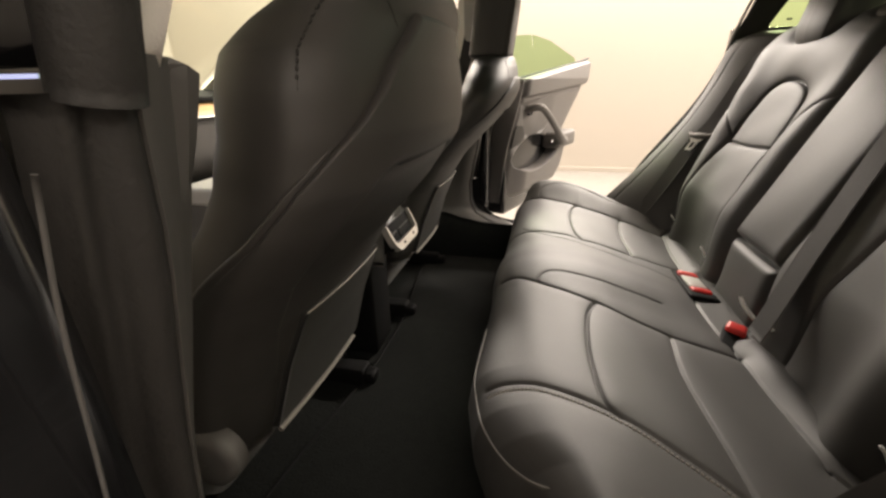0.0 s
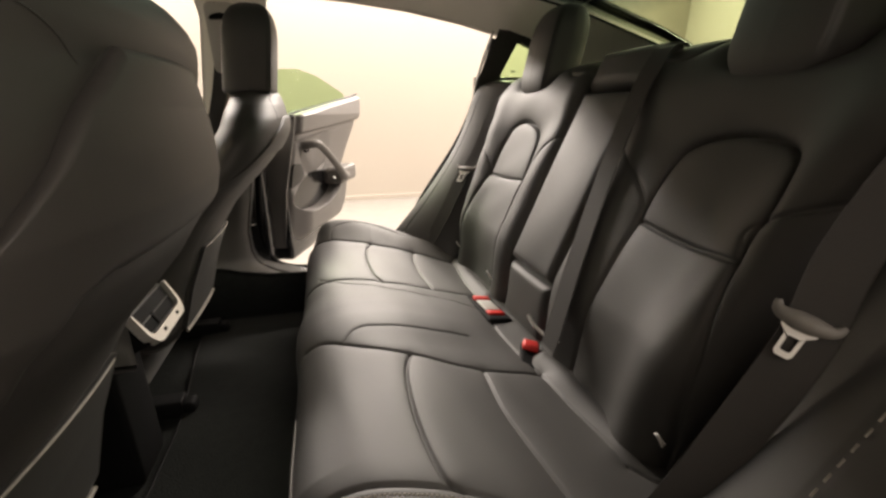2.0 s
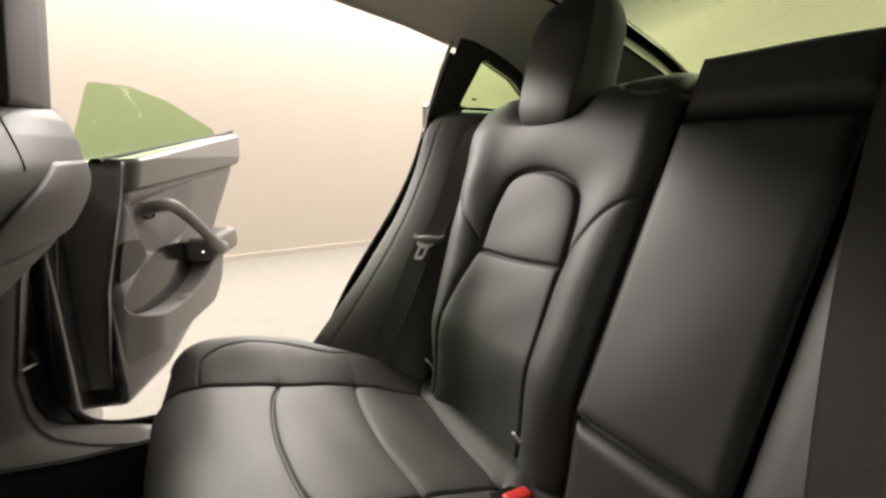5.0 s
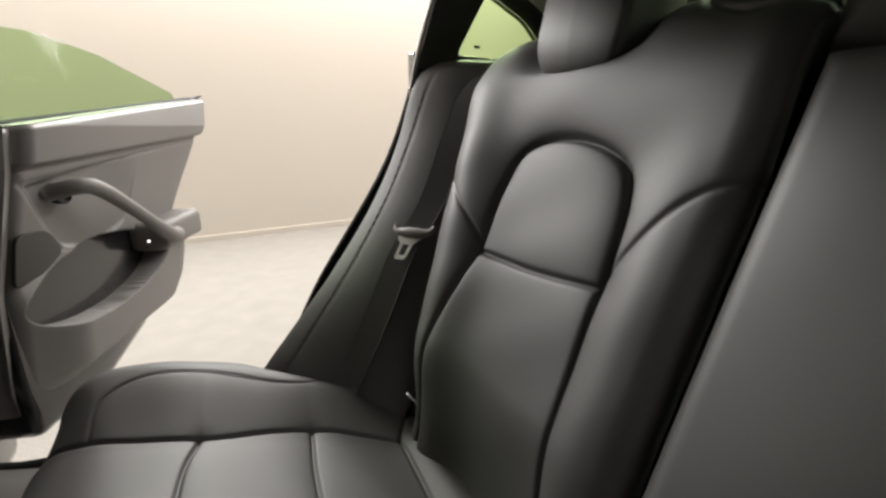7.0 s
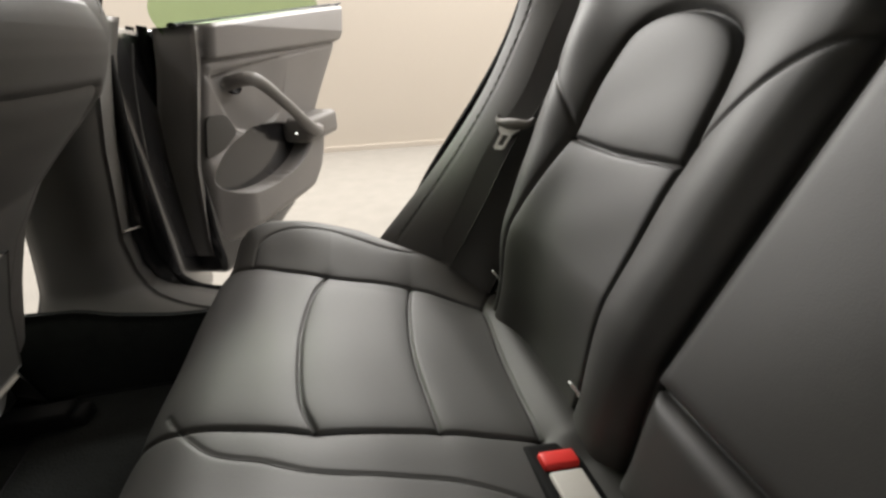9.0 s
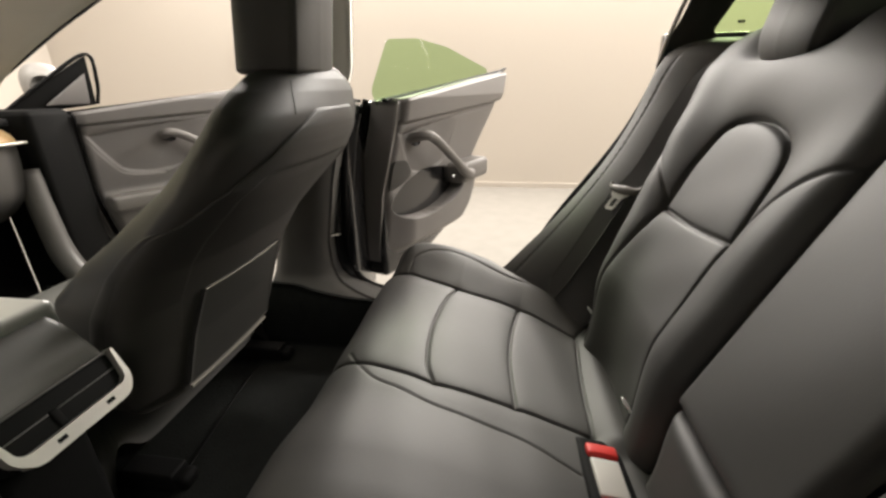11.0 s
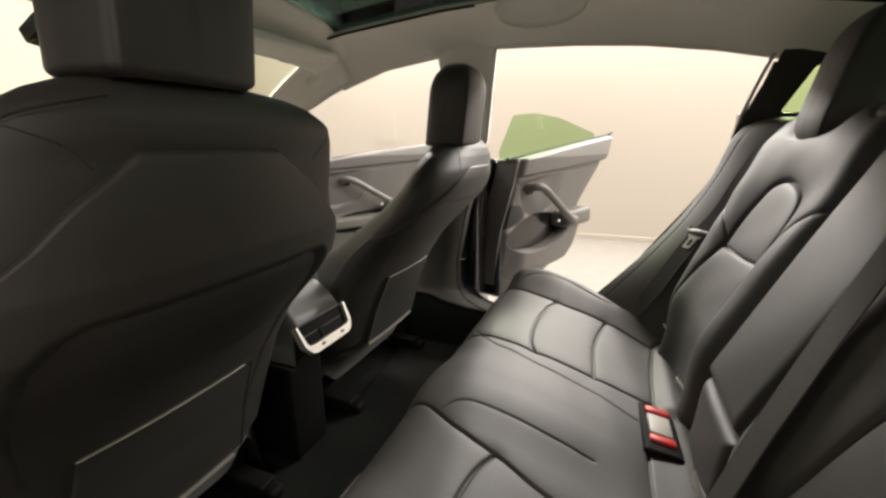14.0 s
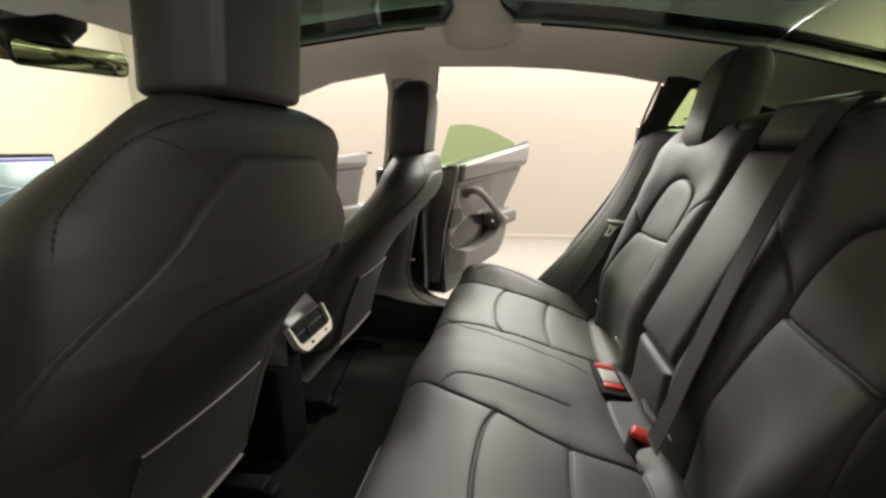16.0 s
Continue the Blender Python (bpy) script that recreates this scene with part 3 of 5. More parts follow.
def roof_pane(name, x0, x1, mat, label, drop=0.0):
    xs = np.linspace(x0, x1, 40)
    t = np.linspace(-1, 1, 31)
    X, T = np.meshgrid(xs, t, indexing="ij")
    Y = 0.468 * T
    Z = roof_z(X) + 0.008 + 0.055 * (1 - T**2) - drop
    return part(name, slab(np.stack([X, Y, Z], -1), (0, 0, 0.005)), mat, car, label)


roof_pane("front_roof_glass", -1.02, -0.36, ROOF_GLASS, "dark teal tinted front glass roof")
roof_pane("rear_roof_glass", -0.42, 0.36, REAR_GLASS, "dark teal tinted rear glass roof")
roof_pane("rear_window", 0.364, 0.95, REAR_GLASS, "yellow-green tinted rear window")

# thin dark seal between the glass and the cloth trim
for sg, _ in SIDES:
    for x0, x1 in ((-1.02, -0.55), (-0.22, 0.90)):
        part("roof_seal", tube([(x, sg * 0.4515, roof_z(x) - 0.001) for x in np.linspace(x0, x1, 24)], 0.0035, 6, count=60), BLACK, car, "thin black roof glass seal")

# front header with sun visors
xs = np.linspace(-1.16, -0.98, 12)
ys = np.linspace(-0.6, 0.6, 40)
X, Y = np.meshgrid(xs, ys, indexing="ij")
Z = np.interp(X, [-1.16, -1.08, -0.98], [1.285, 1.31, 1.372]) + 0.04 * (1 - (Y / 0.6) ** 2) - 0.012
part("windshield_header", slab(np.stack([X, Y, Z], -1), (0, 0, 0.04)), FABRIC, car, "pale cloth windshield header")
# windshield
xs = np.linspace(0, 1, 20)
t = np.linspace(-1, 1, 25)
S, T = np.meshgrid(xs, t, indexing="ij")
X = -1.13 - 0.82 * S - 0.10 * (1 - T**2)
Z = 1.315 - 0.375 * S - 0.03 * S * (1 - S) + 0.03 * (1 - T**2) * (1 - S)
Y = (0.56 + 0.13 * S) * T
part("windshield", slab(np.stack([X, Y, Z], -1), (-0.004, 0, 0.004)), WINDSHIELD_GLASS, car, "clear faintly green windshield")

# cabin floor and carpet
part("cabin_floor", box(-1.75, -0.30, -0.66, 0.66, 0.22, 0.302, 0.01), CARPET, car, "black carpeted cabin floor")
part("front_bulkhead", box(-1.95, -1.75, -0.72, 0.72, 0.22, 0.80, 0.02), BLACK, car, "black bulkhead under the dashboard")
part("underbody", box(-1.95, 1.1, -0.74, 0.74, 0.14, 0.215, 0.02), PAINT, car, "black underbody")
part("rear_bulkhead", box(0.42, 0.46, -0.66, 0.66, 0.22, 0.98, 0.01), BLACK, car, "black panel behind the rear seat")
part("parcel_shelf", box(0.26, 0.95, -0.60, 0.60, 1.035, 1.06, 0.01), CARPET, car, "black carpeted parcel shelf")
for sg, _ in SIDES:
    part("rear_side_panel", box(0.12, 1.0, min(sg * 0.69, sg * 0.72), max(sg * 0.69, sg * 0.72), 0.22, 1.11, 0.005), PAINT, car, "black body side behind the door")
    part("wheel_arch", box(-0.02, 0.42, min(sg * 0.56, sg * 0.69), max(sg * 0.56, sg * 0.69), 0.22, 0.50, 0.03), BLACK, car, "black wheel arch cover")
part("tail_panel", box(0.95, 1.0, -0.72, 0.72, 0.22, 1.10, 0.01), PAINT, car, "black painted tail panel")

xs = np.linspace(-2.95, -1.90, 24)
t = np.linspace(-1, 1, 25)
X, T = np.meshgrid(xs, t, indexing="ij")
Z = np.interp(X, [-2.95, -2.80, -2.4, -1.90], [0.58, 0.70, 0.83, 0.93]) - 0.10 * np.abs(T) ** 4
part("bonnet", slab(np.stack([X, 0.80 * T, Z], -1), (0, 0, -0.02)), PAINT, car, "black painted bonnet")
part("front_bumper", box(-3.0, -2.90, -0.80, 0.80, 0.22, 0.60, 0.04, 3), PAINT, car, "black painted front bumper")
for sg, _ in SIDES:
    part("front_wing", box(-2.92, -1.78, min(sg * 0.78, sg * 0.84), max(sg * 0.78, sg * 0.84), 0.66, 0.86, 0.03, 3), PAINT, car, "black painted front wing")
    xs = np.linspace(-1.10, 0.95, 50)
    t = np.linspace(0, 1, 8)
    X, T = np.meshgrid(xs, t, indexing="ij")
    Y = 0.45 + 0.235 * T
    Z = roof_z(X) + 0.05 + (door_z(X) - roof_z(X)) * T**1.5 + 0.012 * np.sin(np.pi * T)
    part("roof_skin", slab(np.stack([X, sg * Y, Z], -1), (0, 0, 0.006)), PAINT, car, "black painted roof side")

for wx in (0.30, -2.45):
    for sg, _ in SIDES:
        prof = catmull([(0.20, -0.09), (0.29, -0.115), (0.335, -0.10), (0.34, 0), (0.335, 0.10), (0.29, 0.115), (0.20, 0.09)], 20)
        ang = np.linspace(0, 2 * np.pi, 41)[:-1]
        P = np.array([[(wx + r * np.cos(t), sg * 0.79 + y, 0.34 + r * np.sin(t)) for r, y in prof] for t in ang])
        tyre = part("wheel", grid(P, close_u=True), BLACK, car, "black rubber wheel")
        P = np.array([[(wx + r * np.cos(t), sg * (0.79 + y), 0.34 + r * np.sin(t)) for r, y in ((0.215, 0.085), (0.19, 0.06), (0.06, 0.075), (0.0, 0.075))] for t in ang])
        part("rim", grid(P, close_u=True), SILVER, tyre, "silver wheel rim")

# ---- rear bench ----
bench = thing("rear_bench_seat", "three-place rear bench in smooth black leather", "car seat", (-0.25, 0, 0.31))
PROFILE = [(-0.462, 0.30), (-0.490, 0.40), (-0.509, 0.475), (-0.506, 0.525), (-0.487, 0.560), (-0.450, 0.583), (-0.395, 0.592), (-0.305, 0.583), (-0.17, 0.543), (-0.06, 0.516), (-0.005, 0.512), (0.05, 0.50)]


# sewn lines on the cushion, in plan
CUSH_SEAMS = [
    [(-0.465, 0.237), (-0.442, 0.205), (-0.402, 0.166), (-0.357, 0.148), (-0.308, 0.130), (-0.24, 0.122), (-0.184, 0.117), (-0.137, 0.103), (-0.09, 0.084)],
    [(-0.425, -0.116), (-0.405, -0.087), (-0.380, -0.0755), (-0.344, -0.0755), (-0.298, -0.079), (-0.259, -0.079), (-0.215, -0.081), (-0.165, -0.084)],
    [(-0.428, 0.553), (-0.416, 0.600), (-0.375, 0.620), (-0.30, 0.606), (-0.22, 0.580), (-0.16, 0.572), (-0.11, 0.585)],
    [(-0.475, -0.446), (-0.415, -0.452), (-0.30, -0.482), (-0.195, -0.530), (-0.13, -0.566)],
]


def cushion():
    prof = catmull(PROFILE, 430)
    v = np.linspace(-1, 1, 700)
    PX = np.repeat(prof[:, :1], len(v), 1)
    PZ = np.repeat(prof[:, 1:], len(v), 1)
    V = np.repeat(v[None], len(prof), 0)
    half = np.interp(PX, [-0.51, -0.48, -0.40, -0.25, -0.10, 0.05], [0.655, 0.685, 0.695, 0.66, 0.585, 0.50])
    Y = V * half
    A = np.abs(Y)
    # outer edge rolls over
    edge = (1 - np.abs(V)) * half
    roll = np.clip(1 - edge / 0.055, 0, 1)
    PZ = PZ - 0.05 * (1 - np.sqrt(np.clip(1 - roll**2, 0, 1)))
    # front corners are rounded in plan, the driver's side more
    PX = PX + 0.7 * np.interp(-Y, [0.40, 0.48, 0.525, 0.562, 0.62, 0.69], [0, 0.03, 0.07, 0.12, 0.17, 0.20]) * step(-0.28, -0.50, PX)
    PX = PX + 0.05 * step(0.56, 0.70, A) * step(-0.40, -0.50, PX) + 0.0
    top = step(0.46, 0.53, PZ)
    dn = np.zeros_like(PX)
    # side bolster swells up
    bol_in = np.where(Y > 0, np.interp(PX, [-0.50, -0.42, -0.30, -0.16, -0.045], [0.60, 0.545, 0.497, 0.488, 0.44]), np.interp(PX, [-0.48, -0.415, -0.30, -0.195, -0.11], [0.430, 0.437, 0.467, 0.515, 0.56]))
    dn += np.where(Y > 0, 0.042, 0.004) * step(-0.025, 0.125, A - bol_in) * step(-0.56, -0.42, PX) * top * step(0.03, -0.1, PX)
    dn += 0.010 * step(0.14, 0.02, A) * top * step(-0.05, -0.2, PX)
    lines = []
    for s in (1, -1):
        lines += [
            [(-0.50, 0.220), (-0.414, 0.200), (-0.306, 0.177), (-0.176, 0.177), (-0.06, 0.160)] if s > 0 else [(-0.490, -0.082), (-0.454, -0.097), (-0.393, -0.136), (-0.347, -0.155), (-0.303, -0.167), (-0.246, -0.187), (-0.17, -0.201), (-0.06, -0.206)],
            [(-0.50, 0.60), (-0.42, 0.545), (-0.302, 0.497), (-0.163, 0.490), (-0.045, 0.437)] if s > 0 else [(-0.48, -0.430), (-0.415, -0.437), (-0.30, -0.467), (-0.195, -0.515), (-0.11, -0.56)],
            [(-0.303, 0.497 if s > 0 else -0.467), (-0.322, s * 0.44), (-0.332, s * 0.34), (-0.325, s * 0.23), (-0.306, 0.177 if s > 0 else -0.167)],
            [(-0.163, s * 0.490 if s > 0 else -0.520), (-0.178, s * 0.40), (-0.185, s * 0.30), (-0.176, 0.177 if s > 0 else -0.200)],
            [(-0.045, s * 0.437), (-0.056, s * 0.30), (-0.060, 0.160 if s > 0 else -0.206)],
            [(-0.045, s * 0.437), (-0.022, s * 0.47), (0.0, s * 0.49)],
        ]
    lines.append([(-0.060, 0.160), (-0.074, 0.07), (-0.076, -0.07), (-0.060, -0.206)])
    for ln in lines:
        d = poly_dist(PX, Y, ln)
        dn -= seam(d, 0.0055, 0.0022, 0.0036, 0.012) * top
    thin = CUSH_SEAMS
    for ln in thin:
        d = poly_dist(PX, Y, ln)
        dn -= seam(d, 0.0018, 0.0022, 0.0010, 0.012) * top
    dn += 0.0010 * np.sin(Y * 23 + PX * 31) * np.sin(PX * 40 - Y * 9) * top
    dn += 0.010 * np.exp(-(((PX + 0.025) / 0.028) ** 2)) * step(0.46, 0.40, A) * step(0.12, 0.16, A)
    tx = np.gradient(PX, axis=0)
    tz = np.gradient(prof[:, 1])[:, None] + 0 * PX
    ln = np.hypot(tx, tz)
    nx, nz = -tz / ln, tx / ln
    P = np.stack([PX + nx * dn, Y, PZ + nz * dn], -1)
    return P


CUSH = cushion()
cush = part("seat_cushion", skirt(CUSH, (0.0, 0, -0.02)), LEATHER, bench, "padded black leather bench cushion")
for k, ln in enumerate(CUSH_SEAMS):
    run = catmull([(x, y, 0) for x, y in ln], 70)[:, :2]
    flat_xy = CUSH[140:, :, :2].reshape(-1, 2)
    line = np.array([CUSH[140:].reshape(-1, 3)[np.argmin(((flat_xy - q) ** 2).sum(1))] for q in run])
    for _ in range(3):
        line[1:-1] = (line[:-2] + 2 * line[1:-1] + line[2:]) / 4
    if k < 3:
        way = np.gradient(line, axis=0)
        way = np.stack([-way[:, 1], way[:, 0], 0 * way[:, 0]], -1) / np.linalg.norm(way[:, :2], axis=1)[:, None]
        for off in (0.0, 0.006) if k < 2 else (0.0,):
            part("seam_thread", tube(line + way * off + (0, 0, 0.0003), np.array([0.0004, 0.0008, 0.0008, 0.0007, 0.0003]), 6, count=140), DARK_THREAD, cush, "dark sewn seam")
    else:
        part("seam_stitching", merge(*[tube([p, p + (q - p) * 0.6], 0.0016, 5, count=3) for p, q in zip(line[:-1] + (0, 0, 0.0022), line[1:] + (0, 0, 0.0022))]), THREAD, cush, "pale grey stitches")
edge = catmull([(-0.505, -0.24, 0.54), (-0.502, -0.34, 0.54), (-0.492, -0.42, 0.54), (-0.464, -0.483, 0.54), (-0.424, -0.525, 0.54), (-0.359, -0.562, 0.54), (-0.28, -0.60, 0.54)], 60)
near = CUSH[50:, :260].reshape(-1, 3)
line = np.array([near[np.argmin(((near - q) ** 2).sum(1))] for q in edge])
for _ in range(9):
    line[1:-1] = (line[:-2] + 2 * line[1:-1] + line[2:]) / 4
away = (line - (-0.25, -0.20, 0.54)) * (1, 1, 0)
line = line + 0.0025 * away / np.linalg.norm(away, axis=1)[:, None]
part("edge_piping", tube(line, 0.0017, 6, count=120), PIPING, cush, "pale sewn edge piping")
part("seat_base", box(-0.44, 0.30, -0.56, 0.56, 0.302, 0.47, 0.02), BLACK, bench, "black seat base")

# the backrest leans back: s metres up along it, n metres out of it
UP = np.array([0.401, 0, 0.916])
OUT = np.array([-0.916, 0, 0.401])
FOOT = np.array([0.003, 0, 0.645])


def on_back(y, s, n):
    y, s, n = np.broadcast_arrays(np.asarray(y, float), np.asarray(s, float), np.asarray(n, float))
    return FOOT + s[..., None] * UP + n[..., None] * OUT + y[..., None] * np.array([0, 1, 0])


def pillow(E, r, h):
    """Roll-off towards an edge that is E away."""
    k = np.clip(1 - E / r, 0, 1)
    return -h * (1 - np.sqrt(np.clip(1 - k * k, 0, 1)))


def side_back(sg):
    s = np.linspace(-0.16, 0.545, 280)
    v = np.linspace(0, 1, 190)
    S, V = np.meshgrid(s, v, indexing="ij")
    outer = np.interp(S, [-0.16, -0.07, 0.06, 0.21, 0.42, 0.47, 0.52, 0.545], [0.47, 0.475, 0.50, 0.535, 0.575, 0.565, 0.52, 0.47])
    inn = np.interp(S, [-0.16, 0.43, 0.47, 0.545], [0.105, 0.108, 0.108, 0.125]) - (0.011 if sg < 0 else 0)
    Y = inn + (outer - inn) * V
    n = np.zeros_like(S)
    # side rolls stand proud, the insert lies deeper
    n += 0.032 * np.exp(-(((Y - (outer - 0.075)) / 0.055) ** 2)) * step(0.50, 0.28, S) + 0.014 * np.exp(-(((Y - 0.155) / 0.04) ** 2)) * step(0.42, 0.2, S)
    n += 0.016 * np.exp(-(((S - 0.42) / 0.07) ** 2)) - 0.05 * step(0.44, 0.56, S) ** 2
    move = (lambda p: [(0.237 + (y - 0.204) * 1.06 if 0.18 < y < 0.42 else y, q) for y, q in p]) if sg < 0 else (lambda p: p)
    arch = [(0.408, -0.15), (0.410, -0.06), (0.414, 0.04), (0.402, 0.18), (0.404, 0.27), (0.392, 0.325), (0.345, 0.347), (0.285, 0.345), (0.232, 0.322), (0.211, 0.275), (0.204, 0.19), (0.196, 0.07), (0.188, -0.06), (0.186, -0.15)]
    d = poly_dist(Y, S, move(arch), 90)
    n -= seam(d, 0.008, 0.0034, 0.0085, 0.013) * (0.6 + 0.6 * step(0.05, 0.30, S))
    n -= seam(poly_dist(Y, S, move([(0.402, 0.178), (0.30, 0.180), (0.206, 0.190)])), 0.006, 0.003, 0.0035, 0.015)
    n -= seam(poly_dist(Y, S, move([(0.562, 0.31), (0.50, 0.265), (0.437, 0.222), (0.402, 0.19)])), 0.0035, 0.0026, 0.003, 0.012)
    n -= seam(poly_dist(Y, S, move([(0.10, 0.330), (0.15, 0.290), (0.187, 0.235), (0.204, 0.20)])), 0.0035, 0.0026, 0.003, 0.012)
    n -= seam(poly_dist(Y, S, [(0.11, 0.475), (0.17, 0.470), (0.22, 0.505), (0.24, 0.56)]), 0.003, 0.003, 0.004, 0.012)
    # hollow under the head restraint
    n -= 0.040 * np.exp(-(((Y - 0.352) / 0.085) ** 4)) * step(0.425, 0.475, S)
    n -= 0.045 * step(0.04, -0.14, S)
    n += 0.0008 * np.sin(Y * 37 + S * 21) * np.sin(S * 33)
    n += pillow(Y - inn, 0.03, 0.03) + pillow(outer - Y, 0.05, 0.06) + pillow(0.545 - S, 0.05, 0.05)
    P = on_back(sg * Y, S, n)
    return skirt(P, (0.07, 0, -0.03))


for sg, _ in SIDES:
    part("backrest", side_back(sg), LEATHER, bench, "outer backrest of black leather with arched insert")


def back_block(y0, y1, s0, s1, n0, bulge=0.008, r=0.018):
    s = np.linspace(s0, s1, 70)
    y = np.linspace(y0, y1, 50)
    S, Y = np.meshgrid(s, y, indexing="ij")
    n = n0 + bulge * (1 - ((Y - (y0 + y1) / 2) / (y1 - y0) * 2) ** 2) * (1 - ((S - (s0 + s1) / 2) / (s1 - s0) * 2) ** 4)
    E = np.minimum(np.minimum(Y - y0, y1 - Y), np.minimum(S - s0, s1 - S))
    n = n + pillow(E, r, r)
    n = n - 0.040 * step(0.02, -0.14, S)
    n += 0.0006 * np.sin(Y * 41 + S * 17)
    return slab(on_back(Y, S, n), (0.05, 0, -0.02))


part("centre_armrest", back_block(-0.090, 0.099, 0.004, 0.430, 0.0), LEATHER, bench, "folded centre armrest of black leather")
part("centre_cap", back_block(-0.105, 0.107, 0.434, 0.530, -0.004, 0.006, 0.03), LEATHER, bench, "black leather cap above the armrest")
part("centre_foot", back_block(-0.098, 0.100, -0.14, 0.0, -0.004, 0.004, 0.025), LEATHER, bench, "black leather pad below the armrest")


def head_pad(face, half, depth, height, lean, sd, low=0.10, tuck=0.18):
    """A padded head restraint. face: the middle of the foot of its sewn face; sd: the way from that face into the pad along x."""
    side = [(0, 0), (0.5, 0.016), (0.86, 0.05), (1.0, 0.10), (1.08, 0.30), (1.17, 0.55), (1.10, 0.82), (0.80, 0.97), (0, 1.0)]
    ring = [(u * half, v * depth) for u, v in side] + [(-u * half, v * depth) for u, v in side[-2:0:-1]]
    c = catmull(ring + ring[:1], 161)[:-1]
    mid = np.array([0, depth * 0.5])
    d = np.minimum(np.hypot(c[:, 0] - half, c[:, 1] - 0.10 * depth), np.hypot(c[:, 0] + half, c[:, 1] - 0.10 * depth))
    c = c - (c - mid) / np.linalg.norm(c - mid, axis=1)[:, None] * (0.0022 * np.exp(-((d / 0.003) ** 2)))[:, None]
    rows = []
    for h in np.concatenate([np.linspace(0, low, 9), np.linspace(low, 0.6, 14)[1:], 0.6 + 0.4 * np.sin(np.linspace(0, np.pi / 2, 22))[1:]]):
        end = max(0.0, 1 - max(0.0, (h - 0.6) / 0.4) ** 2.5) ** 0.42
        foot = np.sqrt(max(0.0, 1 - max(0.0, (low - h) / low) ** 2))
        q = mid + (c - mid) * np.array([(0.12 + 0.88 * end) * (1 - tuck + tuck * foot), (0.10 + 0.90 * end) * (1 - tuck + tuck * foot)])
        rows.append(np.stack([face[0] + lean * h + sd * q[:, 1], face[1] + q[:, 0], face[2] + height * h + 0 * q[:, 0]], -1))
    v, f = grid(np.array(rows).transpose(1, 0, 2), close_u=True)
    m = len(rows)
    f.append([i * m for i in range(len(c))])
    f.append([i * m + m - 1 for i in reversed(range(len(c)))])
    return v, f


for sg, _ in SIDES:
    part("head_restraint", head_pad((0.142, sg * 0.342, 1.030), 0.067, 0.122, 0.240, 0.052, 1, 0.26, 0.55), LEATHER, bench, "fixed black leather head restraint")

# ---- front seats ----
PASSENGER_BACK = np.array([(0.478, -0.792, 0.20, 0.10), (0.50, -0.784, 0.225, 0.13), (0.60, -0.752, 0.242, 0.16), (0.69, -0.713, 0.250, 0.17), (0.76, -0.668, 0.252, 0.16), (0.80, -0.630, 0.252, 0.155), (0.84, -0.592, 0.250, 0.155), (0.88, -0.563, 0.246, 0.15), (0.93, -0.549, 0.240, 0.14), (0.96, -0.545, 0.230, 0.137), (0.99, -0.543, 0.216, 0.135), (1.03, -0.548, 0.188, 0.125), (1.055, -0.554, 0.157, 0.115), (1.075, -0.564, 0.119, 0.10), (1.090, -0.582, 0.080, 0.07)])
DRIVER_BACK = np.array([(0.478, -0.792, 0.20, 0.10), (0.50, -0.784, 0.222, 0.13), (0.60, -0.752, 0.238, 0.16), (0.69, -0.713, 0.246, 0.17), (0.76, -0.668, 0.248, 0.16), (0.80, -0.630, 0.248, 0.155), (0.84, -0.594, 0.247, 0.155), (0.88, -0.568, 0.246, 0.15), (0.93, -0.556, 0.246, 0.145), (0.97, -0.555, 0.243, 0.143), (1.0, -0.556, 0.240, 0.14), (1.03, -0.555, 0.223, 0.135), (1.05, -0.550, 0.208, 0.13), (1.065, -0.549, 0.195, 0.125), (1.078, -0.553, 0.179, 0.12), (1.09, -0.561, 0.158, 0.113), (1.10, -0.575, 0.130, 0.10), (1.110, -0.602, 0.090, 0.07)])
# the rear panel's half width over its height
PANEL_HALF = np.array([(0.885, 0.241), (0.905, 0.230), (0.925, 0.215), (0.945, 0.192), (0.967, 0.166), (0.993, 0.139), (1.018, 0.105), (1.0385, 0.078)])


def seat_ring(table, z, theta, off=0.0):
    """Point on a front seat's back: theta 0 faces the rear, pi the front; the widest line lies near the rear."""
    xr, w, d = (np.interp(z, table[:, 0], table[:, i]) for i in (1, 2, 3))
    br = np.interp(z, [0.5, 0.8, 1.0, 1.05, 1.09], [0.055, 0.080, 0.072, 0.06, 0.045])
    c, s = np.cos(theta), np.sin(theta)
    n = np.where(c > 0, 2.2, 2.3)
    ex = np.sign(c) * np.abs(c) ** (2 / n)
    ey = np.sign(s) * np.abs(s) ** (2 / n)
    half = np.where(c > 0, br, np.maximum(d - br, 0.035))
    return np.stack([xr - br + (half + off) * ex, (w + off) * ey, z + 0 * theta], -1)


def turn_at(table, y, z):
    """The turn at which the rear of a seat's back lies y from its middle."""
    w = np.interp(z, table[:, 0], table[:, 2])
    return np.sign(y) * np.arcsin(np.clip(np.abs(y) / w, 0, 0.999) ** (2.2 / 2))


